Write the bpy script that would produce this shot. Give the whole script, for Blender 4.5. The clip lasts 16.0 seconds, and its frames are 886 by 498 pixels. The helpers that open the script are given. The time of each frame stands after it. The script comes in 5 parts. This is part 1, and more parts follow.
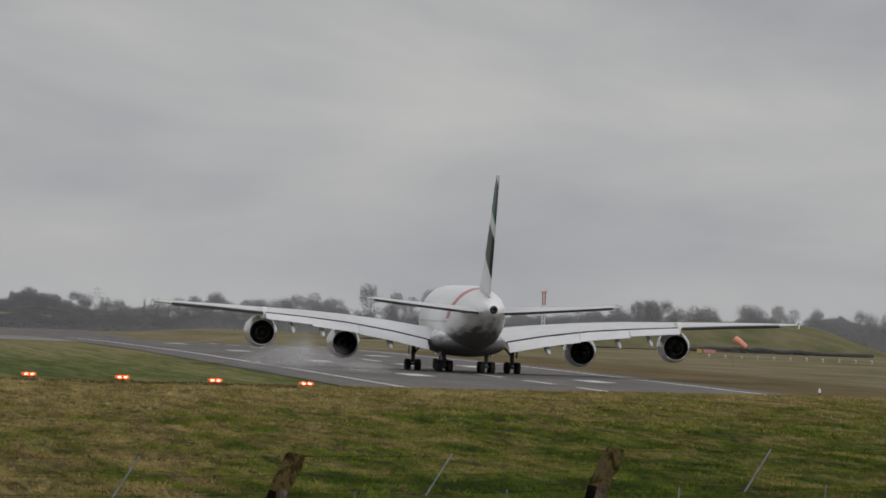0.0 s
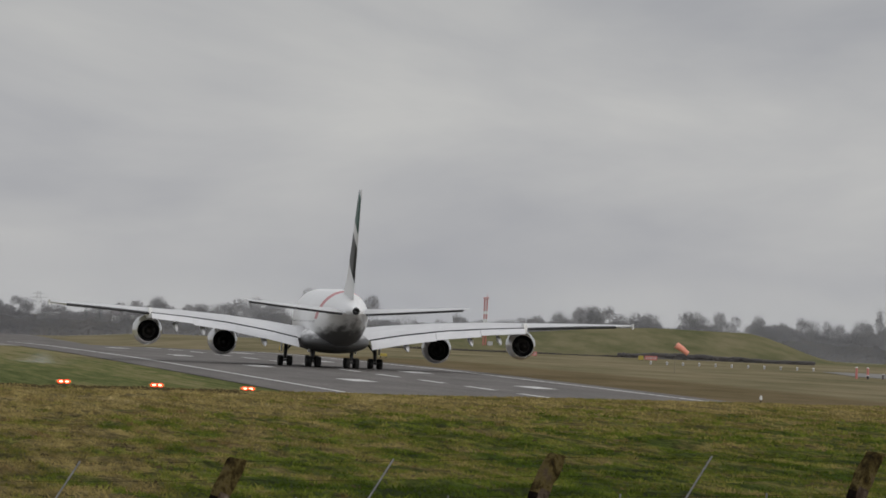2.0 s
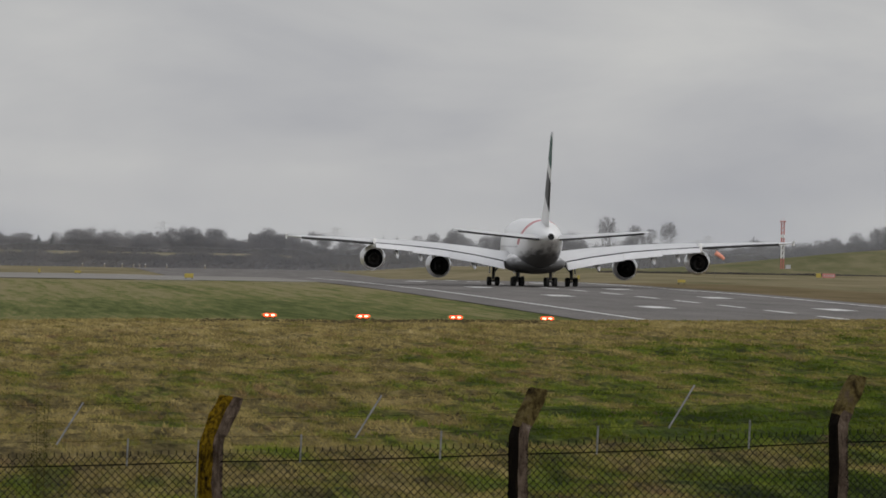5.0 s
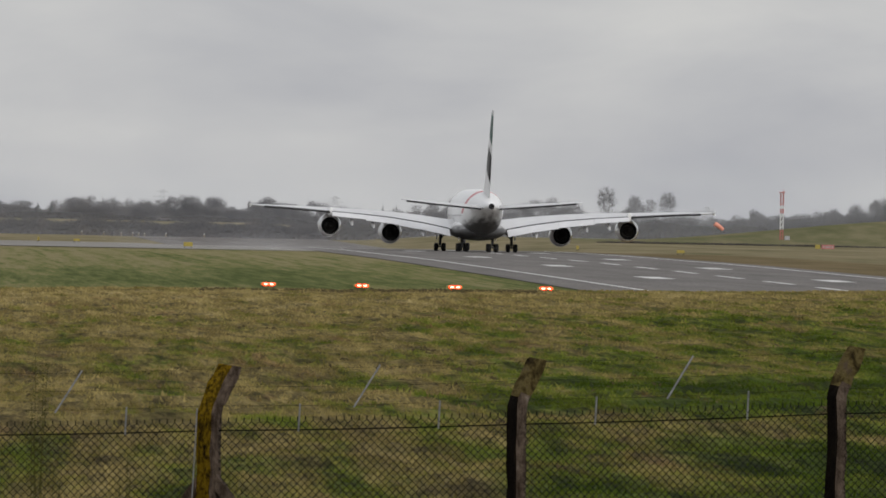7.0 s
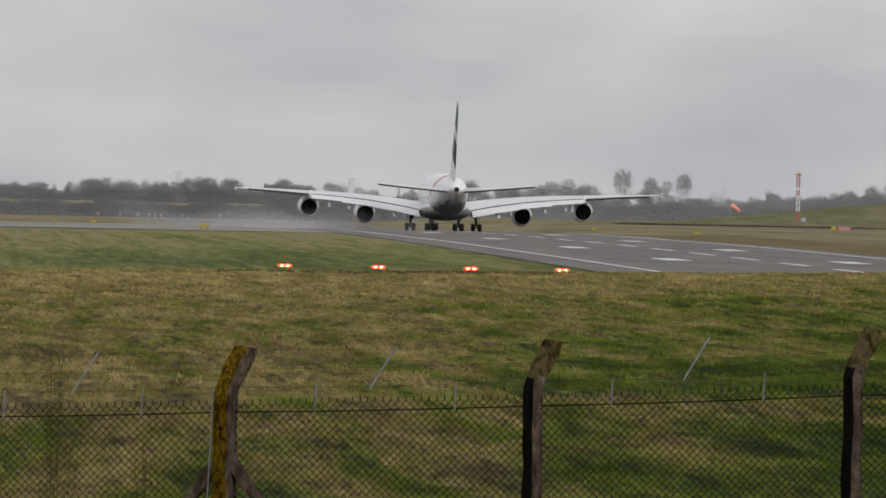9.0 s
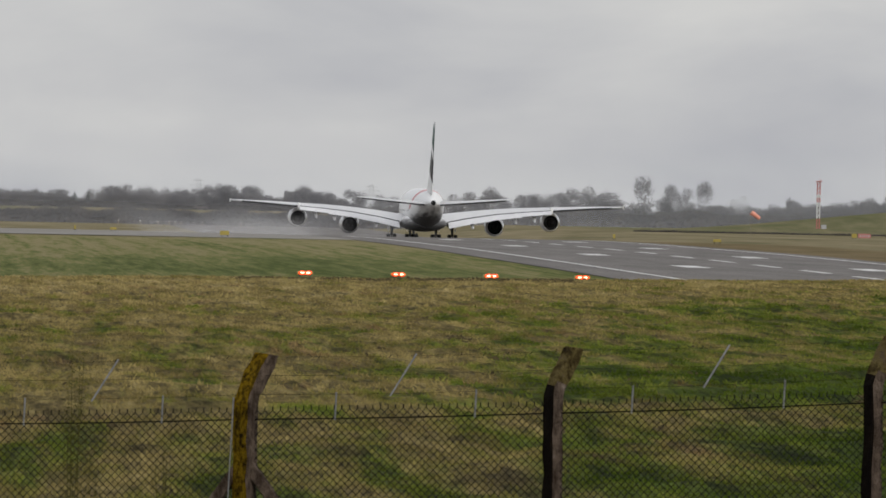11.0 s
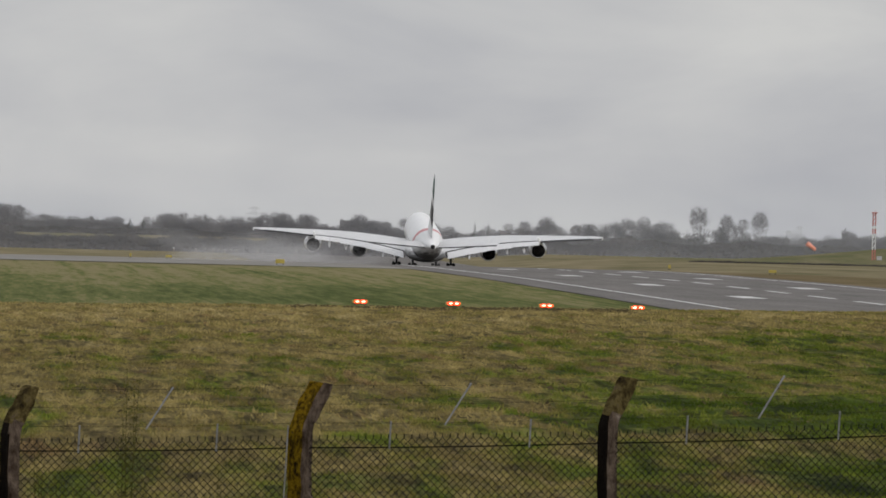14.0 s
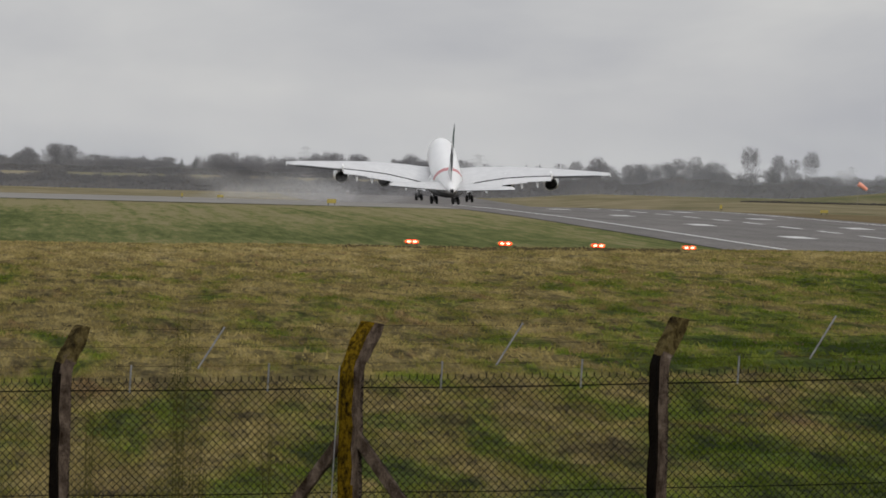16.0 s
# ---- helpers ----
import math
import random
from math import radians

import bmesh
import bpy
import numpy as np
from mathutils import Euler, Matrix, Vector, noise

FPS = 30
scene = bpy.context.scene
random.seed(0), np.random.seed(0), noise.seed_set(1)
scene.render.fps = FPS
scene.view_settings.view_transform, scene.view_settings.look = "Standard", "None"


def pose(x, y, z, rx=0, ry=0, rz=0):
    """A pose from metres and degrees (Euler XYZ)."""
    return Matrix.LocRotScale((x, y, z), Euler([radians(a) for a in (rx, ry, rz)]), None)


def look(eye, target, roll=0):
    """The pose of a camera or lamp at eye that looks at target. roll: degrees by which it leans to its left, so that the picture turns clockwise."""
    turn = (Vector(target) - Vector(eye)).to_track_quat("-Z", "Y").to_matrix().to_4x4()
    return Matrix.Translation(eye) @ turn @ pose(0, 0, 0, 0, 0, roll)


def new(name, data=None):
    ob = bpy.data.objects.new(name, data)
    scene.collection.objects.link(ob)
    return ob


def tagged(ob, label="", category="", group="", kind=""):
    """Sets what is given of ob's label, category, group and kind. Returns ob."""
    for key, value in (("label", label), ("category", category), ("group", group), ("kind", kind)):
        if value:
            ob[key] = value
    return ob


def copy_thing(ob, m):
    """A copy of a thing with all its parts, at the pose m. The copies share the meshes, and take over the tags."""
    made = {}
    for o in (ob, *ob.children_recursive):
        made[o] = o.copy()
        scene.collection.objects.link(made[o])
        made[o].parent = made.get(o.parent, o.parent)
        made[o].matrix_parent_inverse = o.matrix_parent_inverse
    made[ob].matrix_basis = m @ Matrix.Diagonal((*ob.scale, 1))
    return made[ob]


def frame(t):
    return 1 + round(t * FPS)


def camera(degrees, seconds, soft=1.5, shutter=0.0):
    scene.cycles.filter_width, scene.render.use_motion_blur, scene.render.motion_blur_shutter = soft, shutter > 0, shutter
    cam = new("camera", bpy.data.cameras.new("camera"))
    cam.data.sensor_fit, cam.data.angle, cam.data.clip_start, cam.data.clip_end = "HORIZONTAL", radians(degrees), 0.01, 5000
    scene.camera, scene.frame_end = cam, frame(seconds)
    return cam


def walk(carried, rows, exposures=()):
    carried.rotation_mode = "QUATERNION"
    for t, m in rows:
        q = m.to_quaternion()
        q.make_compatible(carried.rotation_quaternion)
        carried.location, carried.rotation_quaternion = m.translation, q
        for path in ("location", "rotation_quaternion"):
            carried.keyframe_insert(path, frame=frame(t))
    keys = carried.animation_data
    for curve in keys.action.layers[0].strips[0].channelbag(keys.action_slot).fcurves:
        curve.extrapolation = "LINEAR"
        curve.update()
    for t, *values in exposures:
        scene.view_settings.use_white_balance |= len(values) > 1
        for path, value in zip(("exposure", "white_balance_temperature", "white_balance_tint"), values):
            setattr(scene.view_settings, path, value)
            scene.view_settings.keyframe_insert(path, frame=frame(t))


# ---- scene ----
# Runway along +Y, camera standing behind the airfield fence at x = 0, y = 0.
EYE = (0.0, 0.0, 7.8)
cam = camera(6.0, 16.0, soft=1.7)
# seconds, bearing from the runway heading, elevation, roll (degrees)
VIEW = [
    (0.0, 5.3776, 0.4098, 2.187),
    (0.5, 5.4180, 0.3200, 2.330),
    (1.0, 5.9470, 0.3060, 1.990),
    (1.5, 5.7230, 0.2610, 2.100),
    (2.0, 5.7686, 0.4639, 2.417),
    (2.5, 5.1282, 0.6690, 2.501),
    (3.0, 4.6856, 0.6003, 2.034),
    (3.5, 4.2693, 0.3710, 0.545),
    (4.0, 4.0147, 0.2936, 0.762),
    (4.5, 3.9520, 0.1539, 0.758),
    (5.0, 3.7752, -0.0769, 0.865),
    (5.2, 3.7611, -0.1490, 0.795),
    (7.5, 3.7562, -0.2791, 1.235),
    (8.0, 3.7203, -0.2723, 1.331),
    (8.5, 3.7043, -0.3212, 1.233),
    (9.0, 3.6769, -0.4091, 1.111),
    (11.5, 3.4634, -0.3164, 1.198),
    (12.0, 3.4384, -0.0751, 1.313),
    (12.5, 3.4756, -0.0429, 1.061),
    (13.0, 3.4772, -0.1619, 1.260),
    (13.5, 3.4183, -0.2294, 1.364),
    (14.0, 3.1587, -0.1724, 1.402),
    (14.5, 3.0685, -0.1354, 1.358),
    (15.0, 2.9941, -0.2877, 1.425),
    (15.5, 2.9289, -0.4675, 1.390),
    (16.0, 2.8200, -0.5877, 1.430),
]


def aim(az, el, roll):
    a, e = radians(az), radians(el)
    way = Vector((math.sin(a) * math.cos(e), math.cos(a) * math.cos(e), math.sin(e)))
    return look(EYE, Vector(EYE) + way * 100, roll)


walk(cam, [(t, aim(a, e, r)) for t, a, e, r in VIEW],
     exposures=[(0.0, -0.29), (1.0, -0.24), (2.0, -0.21), (3.0, -0.38), (4.0, -0.27), (4.5, -0.24), (5.0, -0.15), (7.5, 0.0), (9.0, 0.03), (11.5, 0.06), (12.5, -0.02), (14.0, 0.0), (15.5, -0.03), (16.0, 0.03)])

# ---- light: an overcast sky, brighter overhead, and a veiled sun behind the camera to the right ----
SUN_EL, SUN_AZ = radians(22), radians(148)
world = bpy.data.worlds.new("overcast_sky")
scene.world = world
world.use_nodes = True
wn, wl = world.node_tree.nodes, world.node_tree.links
wn.clear()


def wnode(kind, **kw):
    n = wn.new(kind)
    for k, v in kw.items():
        n.inputs[k].default_value = v
    return n


w_out = wn.new("ShaderNodeOutputWorld")
w_bg = wnode("ShaderNodeBackground", Strength=1.0)
w_sky = wn.new("ShaderNodeTexSky")
w_sky.sky_type, w_sky.sun_disc = "NISHITA", False
w_sky.sun_elevation, w_sky.sun_rotation = SUN_EL, SUN_AZ
w_tc = wn.new("ShaderNodeTexCoord")
w_map = wn.new("ShaderNodeMapping")
w_map.inputs["Scale"].default_value = (10, 10, 31)
w_n1 = wnode("ShaderNodeTexNoise", Scale=1.6, Detail=6.0, Roughness=0.52, Distortion=0.3)
w_ramp = wn.new("ShaderNodeValToRGB")
w_ramp.color_ramp.elements[0].position, w_ramp.color_ramp.elements[1].position = 0.33, 0.68
w_ramp.color_ramp.elements[0].color = (0.400, 0.408, 0.440, 1)
w_ramp.color_ramp.elements[1].color = (0.558, 0.558, 0.557, 1)
w_sep = wn.new("ShaderNodeSeparateXYZ")
w_up = wn.new("ShaderNodeMapRange")
for k, v in (("From Min", 0.0), ("From Max", 1.0), ("To Min", 1.0), ("To Max", 1.95)):
    w_up.inputs[k].default_value = v
w_dot = wn.new("ShaderNodeVectorMath")
w_dot.operation = "DOT_PRODUCT"
w_dot.inputs[1].default_value = (math.sin(SUN_AZ) * math.cos(SUN_EL), math.cos(SUN_AZ) * math.cos(SUN_EL), math.sin(SUN_EL))
w_side = wn.new("ShaderNodeMapRange")
for k, v in (("From Min", -1.0), ("From Max", 1.0), ("To Min", 1.03), ("To Max", 1.1)):
    w_side.inputs[k].default_value = v
w_band = wn.new("ShaderNodeMapRange")
w_band.interpolation_type = "SMOOTHSTEP"
for k, v in (("From Min", 0.018), ("From Max", 0.05), ("To Min", 1.02), ("To Max", 0.93)):
    w_band.inputs[k].default_value = v
w_layer = wn.new("ShaderNodeMath")
w_layer.operation = "MULTIPLY"
w_both = wn.new("ShaderNodeMath")
w_both.operation = "MULTIPLY"
w_mul = wn.new("ShaderNodeVectorMath")
w_mul.operation = "SCALE"
w_dim = wn.new("ShaderNodeVectorMath")
w_dim.operation, w_dim.inputs["Scale"].default_value = "SCALE", 0.08
w_mix = wn.new("ShaderNodeMix")
w_mix.data_type, w_mix.inputs[0].default_value = "RGBA", 0.94
wl.new(w_tc.outputs["Generated"], w_map.inputs["Vector"])
wl.new(w_map.outputs[0], w_n1.inputs["Vector"])
wl.new(w_n1.outputs["Fac"], w_ramp.inputs[0])
wl.new(w_tc.outputs["Generated"], w_sep.inputs[0])
wl.new(w_sep.outputs["Z"], w_up.inputs["Value"])
wl.new(w_ramp.outputs[0], w_mul.inputs[0])
wl.new(w_tc.outputs["Generated"], w_dot.inputs[0])
wl.new(w_dot.outputs["Value"], w_side.inputs["Value"])
wl.new(w_sep.outputs["Z"], w_band.inputs["Value"])
wl.new(w_up.outputs[0], w_layer.inputs[0])
wl.new(w_band.outputs[0], w_layer.inputs[1])
wl.new(w_layer.outputs[0], w_both.inputs[0])
wl.new(w_side.outputs[0], w_both.inputs[1])
wl.new(w_both.outputs[0], w_mul.inputs["Scale"])
wl.new(w_sky.outputs[0], w_dim.inputs[0])
wl.new(w_dim.outputs[0], w_mix.inputs[6])
wl.new(w_mul.outputs[0], w_mix.inputs[7])
wl.new(w_mix.outputs[2], w_bg.inputs[0])
wl.new(w_bg.outputs[0], w_out.inputs[0])

sun = new("sun", bpy.data.lights.new("sun", "SUN"))
sun.data.energy, sun.data.angle, sun.data.color = 1.05, radians(14), (1.0, 0.96, 0.9)
sun.matrix_world = look((0, 0, 0), (-math.sin(SUN_AZ) * math.cos(SUN_EL), -math.cos(SUN_AZ) * math.cos(SUN_EL), -math.sin(SUN_EL)))


# ---- materials ----
def material(name, stops, scale=1.0, stretch=(1, 1, 1), rough=0.6, metal=0.0, detail=8.0, fine=0.0, bump=0.0, bump_scale=None,
             island=0.0, dist=0.0, glow=None, spec=0.5, thin=0.0):
    """Principled material: a colour ramp over noise at two scales, with relief and variation per piece."""
    m = bpy.data.materials.new(name)
    m.use_nodes = True
    nt = m.node_tree
    bsdf = nt.nodes["Principled BSDF"]
    tc, mp = nt.nodes.new("ShaderNodeTexCoord"), nt.nodes.new("ShaderNodeMapping")
    mp.inputs["Scale"].default_value = stretch
    nt.links.new(tc.outputs["Object"], mp.inputs["Vector"])
    no = nt.nodes.new("ShaderNodeTexNoise")
    no.inputs["Scale"].default_value, no.inputs["Detail"].default_value = scale, detail
    no.inputs["Roughness"].default_value, no.inputs["Distortion"].default_value = 0.62, dist
    nt.links.new(mp.outputs[0], no.inputs["Vector"])
    fac = no.outputs["Fac"]
    if island:
        geo, ad = nt.nodes.new("ShaderNodeNewGeometry"), nt.nodes.new("ShaderNodeMath")
        ad.operation, ad.inputs[2].default_value = "MULTIPLY_ADD", 0.0
        ad.inputs[1].default_value = island
        nt.links.new(geo.outputs["Random Per Island"], ad.inputs[0])
        nt.links.new(fac, ad.inputs[2])
        sb = nt.nodes.new("ShaderNodeMath")
        sb.operation, sb.inputs[1].default_value = "SUBTRACT", island / 2
        nt.links.new(ad.outputs[0], sb.inputs[0])
        fac = sb.outputs[0]
    ra = nt.nodes.new("ShaderNodeValToRGB")
    els = ra.color_ramp.elements
    while len(els) < len(stops):
        els.new(0.5)
    for e, (p, c) in zip(els, stops):
        e.position, e.color = p, (*c, 1)
    nt.links.new(fac, ra.inputs[0])
    col = ra.outputs[0]
    if fine:
        n2 = nt.nodes.new("ShaderNodeTexNoise")
        n2.inputs["Scale"].default_value, n2.inputs["Detail"].default_value = scale * 23, 4
        nt.links.new(mp.outputs[0], n2.inputs["Vector"])
        mr = nt.nodes.new("ShaderNodeMapRange")
        mr.inputs["To Min"].default_value, mr.inputs["To Max"].default_value = 1 - fine, 1 + fine
        mr.inputs["From Min"].default_value, mr.inputs["From Max"].default_value = 0.3, 0.7
        nt.links.new(n2.outputs["Fac"], mr.inputs["Value"])
        vm = nt.nodes.new("ShaderNodeVectorMath")
        vm.operation = "SCALE"
        nt.links.new(col, vm.inputs[0])
        nt.links.new(mr.outputs[0], vm.inputs["Scale"])
        col = vm.outputs[0]
    nt.links.new(col, bsdf.inputs["Base Color"])
    bsdf.inputs["Roughness"].default_value, bsdf.inputs["Metallic"].default_value = rough, metal
    if bump:
        n3, bp = nt.nodes.new("ShaderNodeTexNoise"), nt.nodes.new("ShaderNodeBump")
        n3.inputs["Scale"].default_value = bump_scale or scale * 10
        nt.links.new(mp.outputs[0], n3.inputs["Vector"])
        nt.links.new(n3.outputs["Fac"], bp.inputs["Height"])
        bp.inputs["Strength"].default_value, bp.inputs["Distance"].default_value = bump, 0.05
        nt.links.new(bp.outputs[0], bsdf.inputs["Normal"])
    bsdf.inputs["Specular IOR Level"].default_value = spec
    if thin:
        # a translucent share, added to brighten far twigs and scrub
        tl, mx = nt.nodes.new("ShaderNodeBsdfTranslucent"), nt.nodes.new("ShaderNodeMixShader")
        mx.inputs[0].default_value = thin
        nt.links.new(col, tl.inputs["Color"])
        nt.links.new(bsdf.outputs[0], mx.inputs[1])
        nt.links.new(tl.outputs[0], mx.inputs[2])
        nt.links.new(mx.outputs[0], nt.nodes["Material Output"].inputs["Surface"])
    if glow:
        bsdf.inputs["Emission Color"].default_value, bsdf.inputs["Emission Strength"].default_value = (*glow[0], 1), glow[1]
    return m


M_ASPHALT = material("asphalt", [(0.32, (0.105, 0.096, 0.088)), (0.52, (0.142, 0.131, 0.121)), (0.75, (0.19, 0.175, 0.162))], 0.03, (6, 0.6, 1), 0.8, fine=0.28, spec=0.15)
M_TAXI = material("worn_concrete", [(0.3, (0.17, 0.158, 0.14)), (0.7, (0.26, 0.245, 0.22))], 0.02, (1, 1, 1), 0.8, fine=0.1, spec=0.2)
M_ROAD = material("pale_road_concrete", [(0.3, (0.19, 0.182, 0.168)), (0.7, (0.26, 0.25, 0.232))], 0.05, (1, 0.2, 1), 0.85, fine=0.1, spec=0.15)
M_SOIL = material("dark_turned_soil", [(0.3, (0.035, 0.028, 0.014)), (0.7, (0.085, 0.066, 0.032))], 2.0, rough=0.95, spec=0.1)
M_LINE = material("runway_paint", [(0.3, (0.36, 0.355, 0.345)), (0.5, (0.6, 0.595, 0.575)), (0.75, (0.68, 0.675, 0.655))], 0.4, (2, 0.3, 1), 0.7)
M_WHITE = material("white_aircraft_paint", [(0.3, (0.82, 0.82, 0.815)), (0.7, (0.9, 0.9, 0.895))], 0.25, (1, 0.3, 1), 0.4, fine=0.02, spec=0.25)
M_COWL = material("glossy_white_cowl_paint", [(0.3, (0.8, 0.8, 0.8)), (0.7, (0.88, 0.88, 0.88))], 0.4, (1, 0.3, 1), 0.12, fine=0.02, spec=0.8)
M_COWL.node_tree.nodes["Principled BSDF"].inputs["Coat Weight"].default_value = 1.0
M_GREYW = material("light_grey_wing_paint", [(0.3, (0.57, 0.57, 0.575)), (0.7, (0.7, 0.7, 0.705))], 0.5, (1, 1, 1), 0.38, fine=0.03)
M_FLAP = material("flap_paint", [(0.3, (0.62, 0.62, 0.63)), (0.7, (0.72, 0.72, 0.73))], 0.5, (1, 1, 1), 0.4)
# near black for openings, and for shade drawn along wing and tail edges
M_DARK = material("dark_gaps_and_shade", [(0.3, (0.012, 0.012, 0.013)), (0.7, (0.03, 0.03, 0.032))], 2.0, rough=0.7)
M_RUBBER = material("tyre_rubber", [(0.3, (0.012, 0.012, 0.012)), (0.7, (0.028, 0.028, 0.028))], 3.0, rough=0.85)
M_STEEL = material("gear_steel", [(0.3, (0.05, 0.05, 0.052)), (0.7, (0.12, 0.12, 0.125))], 2.0, rough=0.5, metal=0.5)
M_HOT = material("exhaust_metal", [(0.3, (0.014, 0.013, 0.013)), (0.7, (0.04, 0.038, 0.036))], 2.0, rough=0.5, metal=0.7)
M_GALV = material("galvanised_wire", [(0.3, (0.006, 0.006, 0.0056)), (0.7, (0.016, 0.0155, 0.015))], 3.0, rough=0.9, spec=0.08)
M_DROP = material("weathered_zinc_stay", [(0.3, (0.11, 0.11, 0.112)), (0.7, (0.24, 0.24, 0.24))], 9.0, rough=0.6, metal=0.3)
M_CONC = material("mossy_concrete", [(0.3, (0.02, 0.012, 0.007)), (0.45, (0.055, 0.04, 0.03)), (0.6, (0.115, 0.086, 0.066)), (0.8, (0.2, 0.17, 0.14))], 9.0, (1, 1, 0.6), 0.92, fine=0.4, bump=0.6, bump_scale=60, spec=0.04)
# for the left post faces: shade put into the concrete colour
M_SHADED = material("dark_shaded_concrete", [(0.3, (0.004, 0.0032, 0.0025)), (0.6, (0.010, 0.0075, 0.0055)), (0.85, (0.03, 0.019, 0.01))], 9.0, (1, 1, 0.5), 0.95, fine=0.35, bump=0.5, bump_scale=60, spec=0.04)
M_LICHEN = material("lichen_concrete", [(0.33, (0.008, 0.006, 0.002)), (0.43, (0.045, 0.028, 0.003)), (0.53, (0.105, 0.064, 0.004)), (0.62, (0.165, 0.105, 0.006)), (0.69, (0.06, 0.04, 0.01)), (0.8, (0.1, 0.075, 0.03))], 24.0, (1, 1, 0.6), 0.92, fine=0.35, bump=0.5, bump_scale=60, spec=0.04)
M_ARM = material("mossy_post_head", [(0.33, (0.012, 0.009, 0.005)), (0.45, (0.045, 0.033, 0.012)), (0.55, (0.1, 0.078, 0.03)), (0.68, (0.085, 0.062, 0.04)), (0.82, (0.16, 0.12, 0.095))], 8.0, (1, 1, 0.7), 0.95, fine=0.4, bump=0.7, bump_scale=50, spec=0.04)
# far trees and scrub: tones lifted, distance haze put into the colour
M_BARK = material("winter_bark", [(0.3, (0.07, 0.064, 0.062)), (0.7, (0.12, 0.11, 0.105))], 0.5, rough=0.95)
M_TWIG = material("hazy_bare_twigs", [(0.25, (0.16, 0.153, 0.158)), (0.75, (0.23, 0.22, 0.222))], 0.25, rough=0.95, island=0.12, spec=0.1, thin=0.5)
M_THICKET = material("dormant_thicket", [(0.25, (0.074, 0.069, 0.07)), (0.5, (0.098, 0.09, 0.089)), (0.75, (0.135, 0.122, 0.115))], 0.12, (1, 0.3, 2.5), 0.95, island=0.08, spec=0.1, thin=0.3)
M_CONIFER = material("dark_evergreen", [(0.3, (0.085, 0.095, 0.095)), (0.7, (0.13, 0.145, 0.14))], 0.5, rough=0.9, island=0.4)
M_RED = material("red_paint", [(0.3, (0.42, 0.14, 0.125)), (0.7, (0.5, 0.19, 0.17))], 1.0, rough=0.5)
M_MASTW = material("white_mast_paint", [(0.3, (0.6, 0.6, 0.6)), (0.7, (0.75, 0.75, 0.74))], 1.0, rough=0.5)
M_SOCK = material("orange_fabric", [(0.3, (0.75, 0.28, 0.2)), (0.7, (0.84, 0.38, 0.28))], 1.0, rough=0.8)
M_YELLOW = material("yellow_sign_paint", [(0.3, (0.32, 0.25, 0.045)), (0.7, (0.4, 0.32, 0.06))], 1.0, rough=0.5)
M_BLACK = material("black_paint", [(0.3, (0.015, 0.015, 0.015)), (0.7, (0.03, 0.03, 0.03))], 1.0, rough=0.5)
M_PAPI = material("red_signal_lamp", [(0.3, (0.6, 0.03, 0.02)), (0.7, (0.7, 0.05, 0.03))], 1.0, rough=0.3, glow=((1.0, 0.04, 0.009), 2.6))
M_PAPIC = material("white_hot_lamp_core", [(0.3, (0.8, 0.4, 0.3)), (0.7, (0.9, 0.5, 0.4))], 1.0, rough=0.3, glow=((1.0, 0.5, 0.28), 4.5))
# pylons paled: distance haze put into the steel colour
M_PYLON = material("haze_paled_steel", [(0.3, (0.44, 0.445, 0.46)), (0.7, (0.52, 0.525, 0.54))], 1.0, rough=0.8, spec=0.2)
M_PALE = material("pale_grey_paint", [(0.3, (0.3, 0.3, 0.31)), (0.7, (0.42, 0.42, 0.43))], 1.0, rough=0.6)
M_STRAW = material("bleached_timber", [(0.3, (0.17, 0.145, 0.11)), (0.7, (0.26, 0.225, 0.17))], 2.0, rough=0.9)
M_WEED = material("withered_weed", [(0.3, (0.028, 0.032, 0.008)), (0.6, (0.06, 0.056, 0.014)), (0.8, (0.11, 0.085, 0.02))], 6.0, rough=0.95, island=0.4, spec=0.05)
M_HOUSE = material("pale_render", [(0.3, (0.5, 0.5, 0.5)), (0.7, (0.62, 0.62, 0.62))], 0.3, rough=0.8)
M_ROOF = material("slate_roof", [(0.3, (0.1, 0.09, 0.09)), (0.7, (0.16, 0.14, 0.14))], 1.0, rough=0.8)


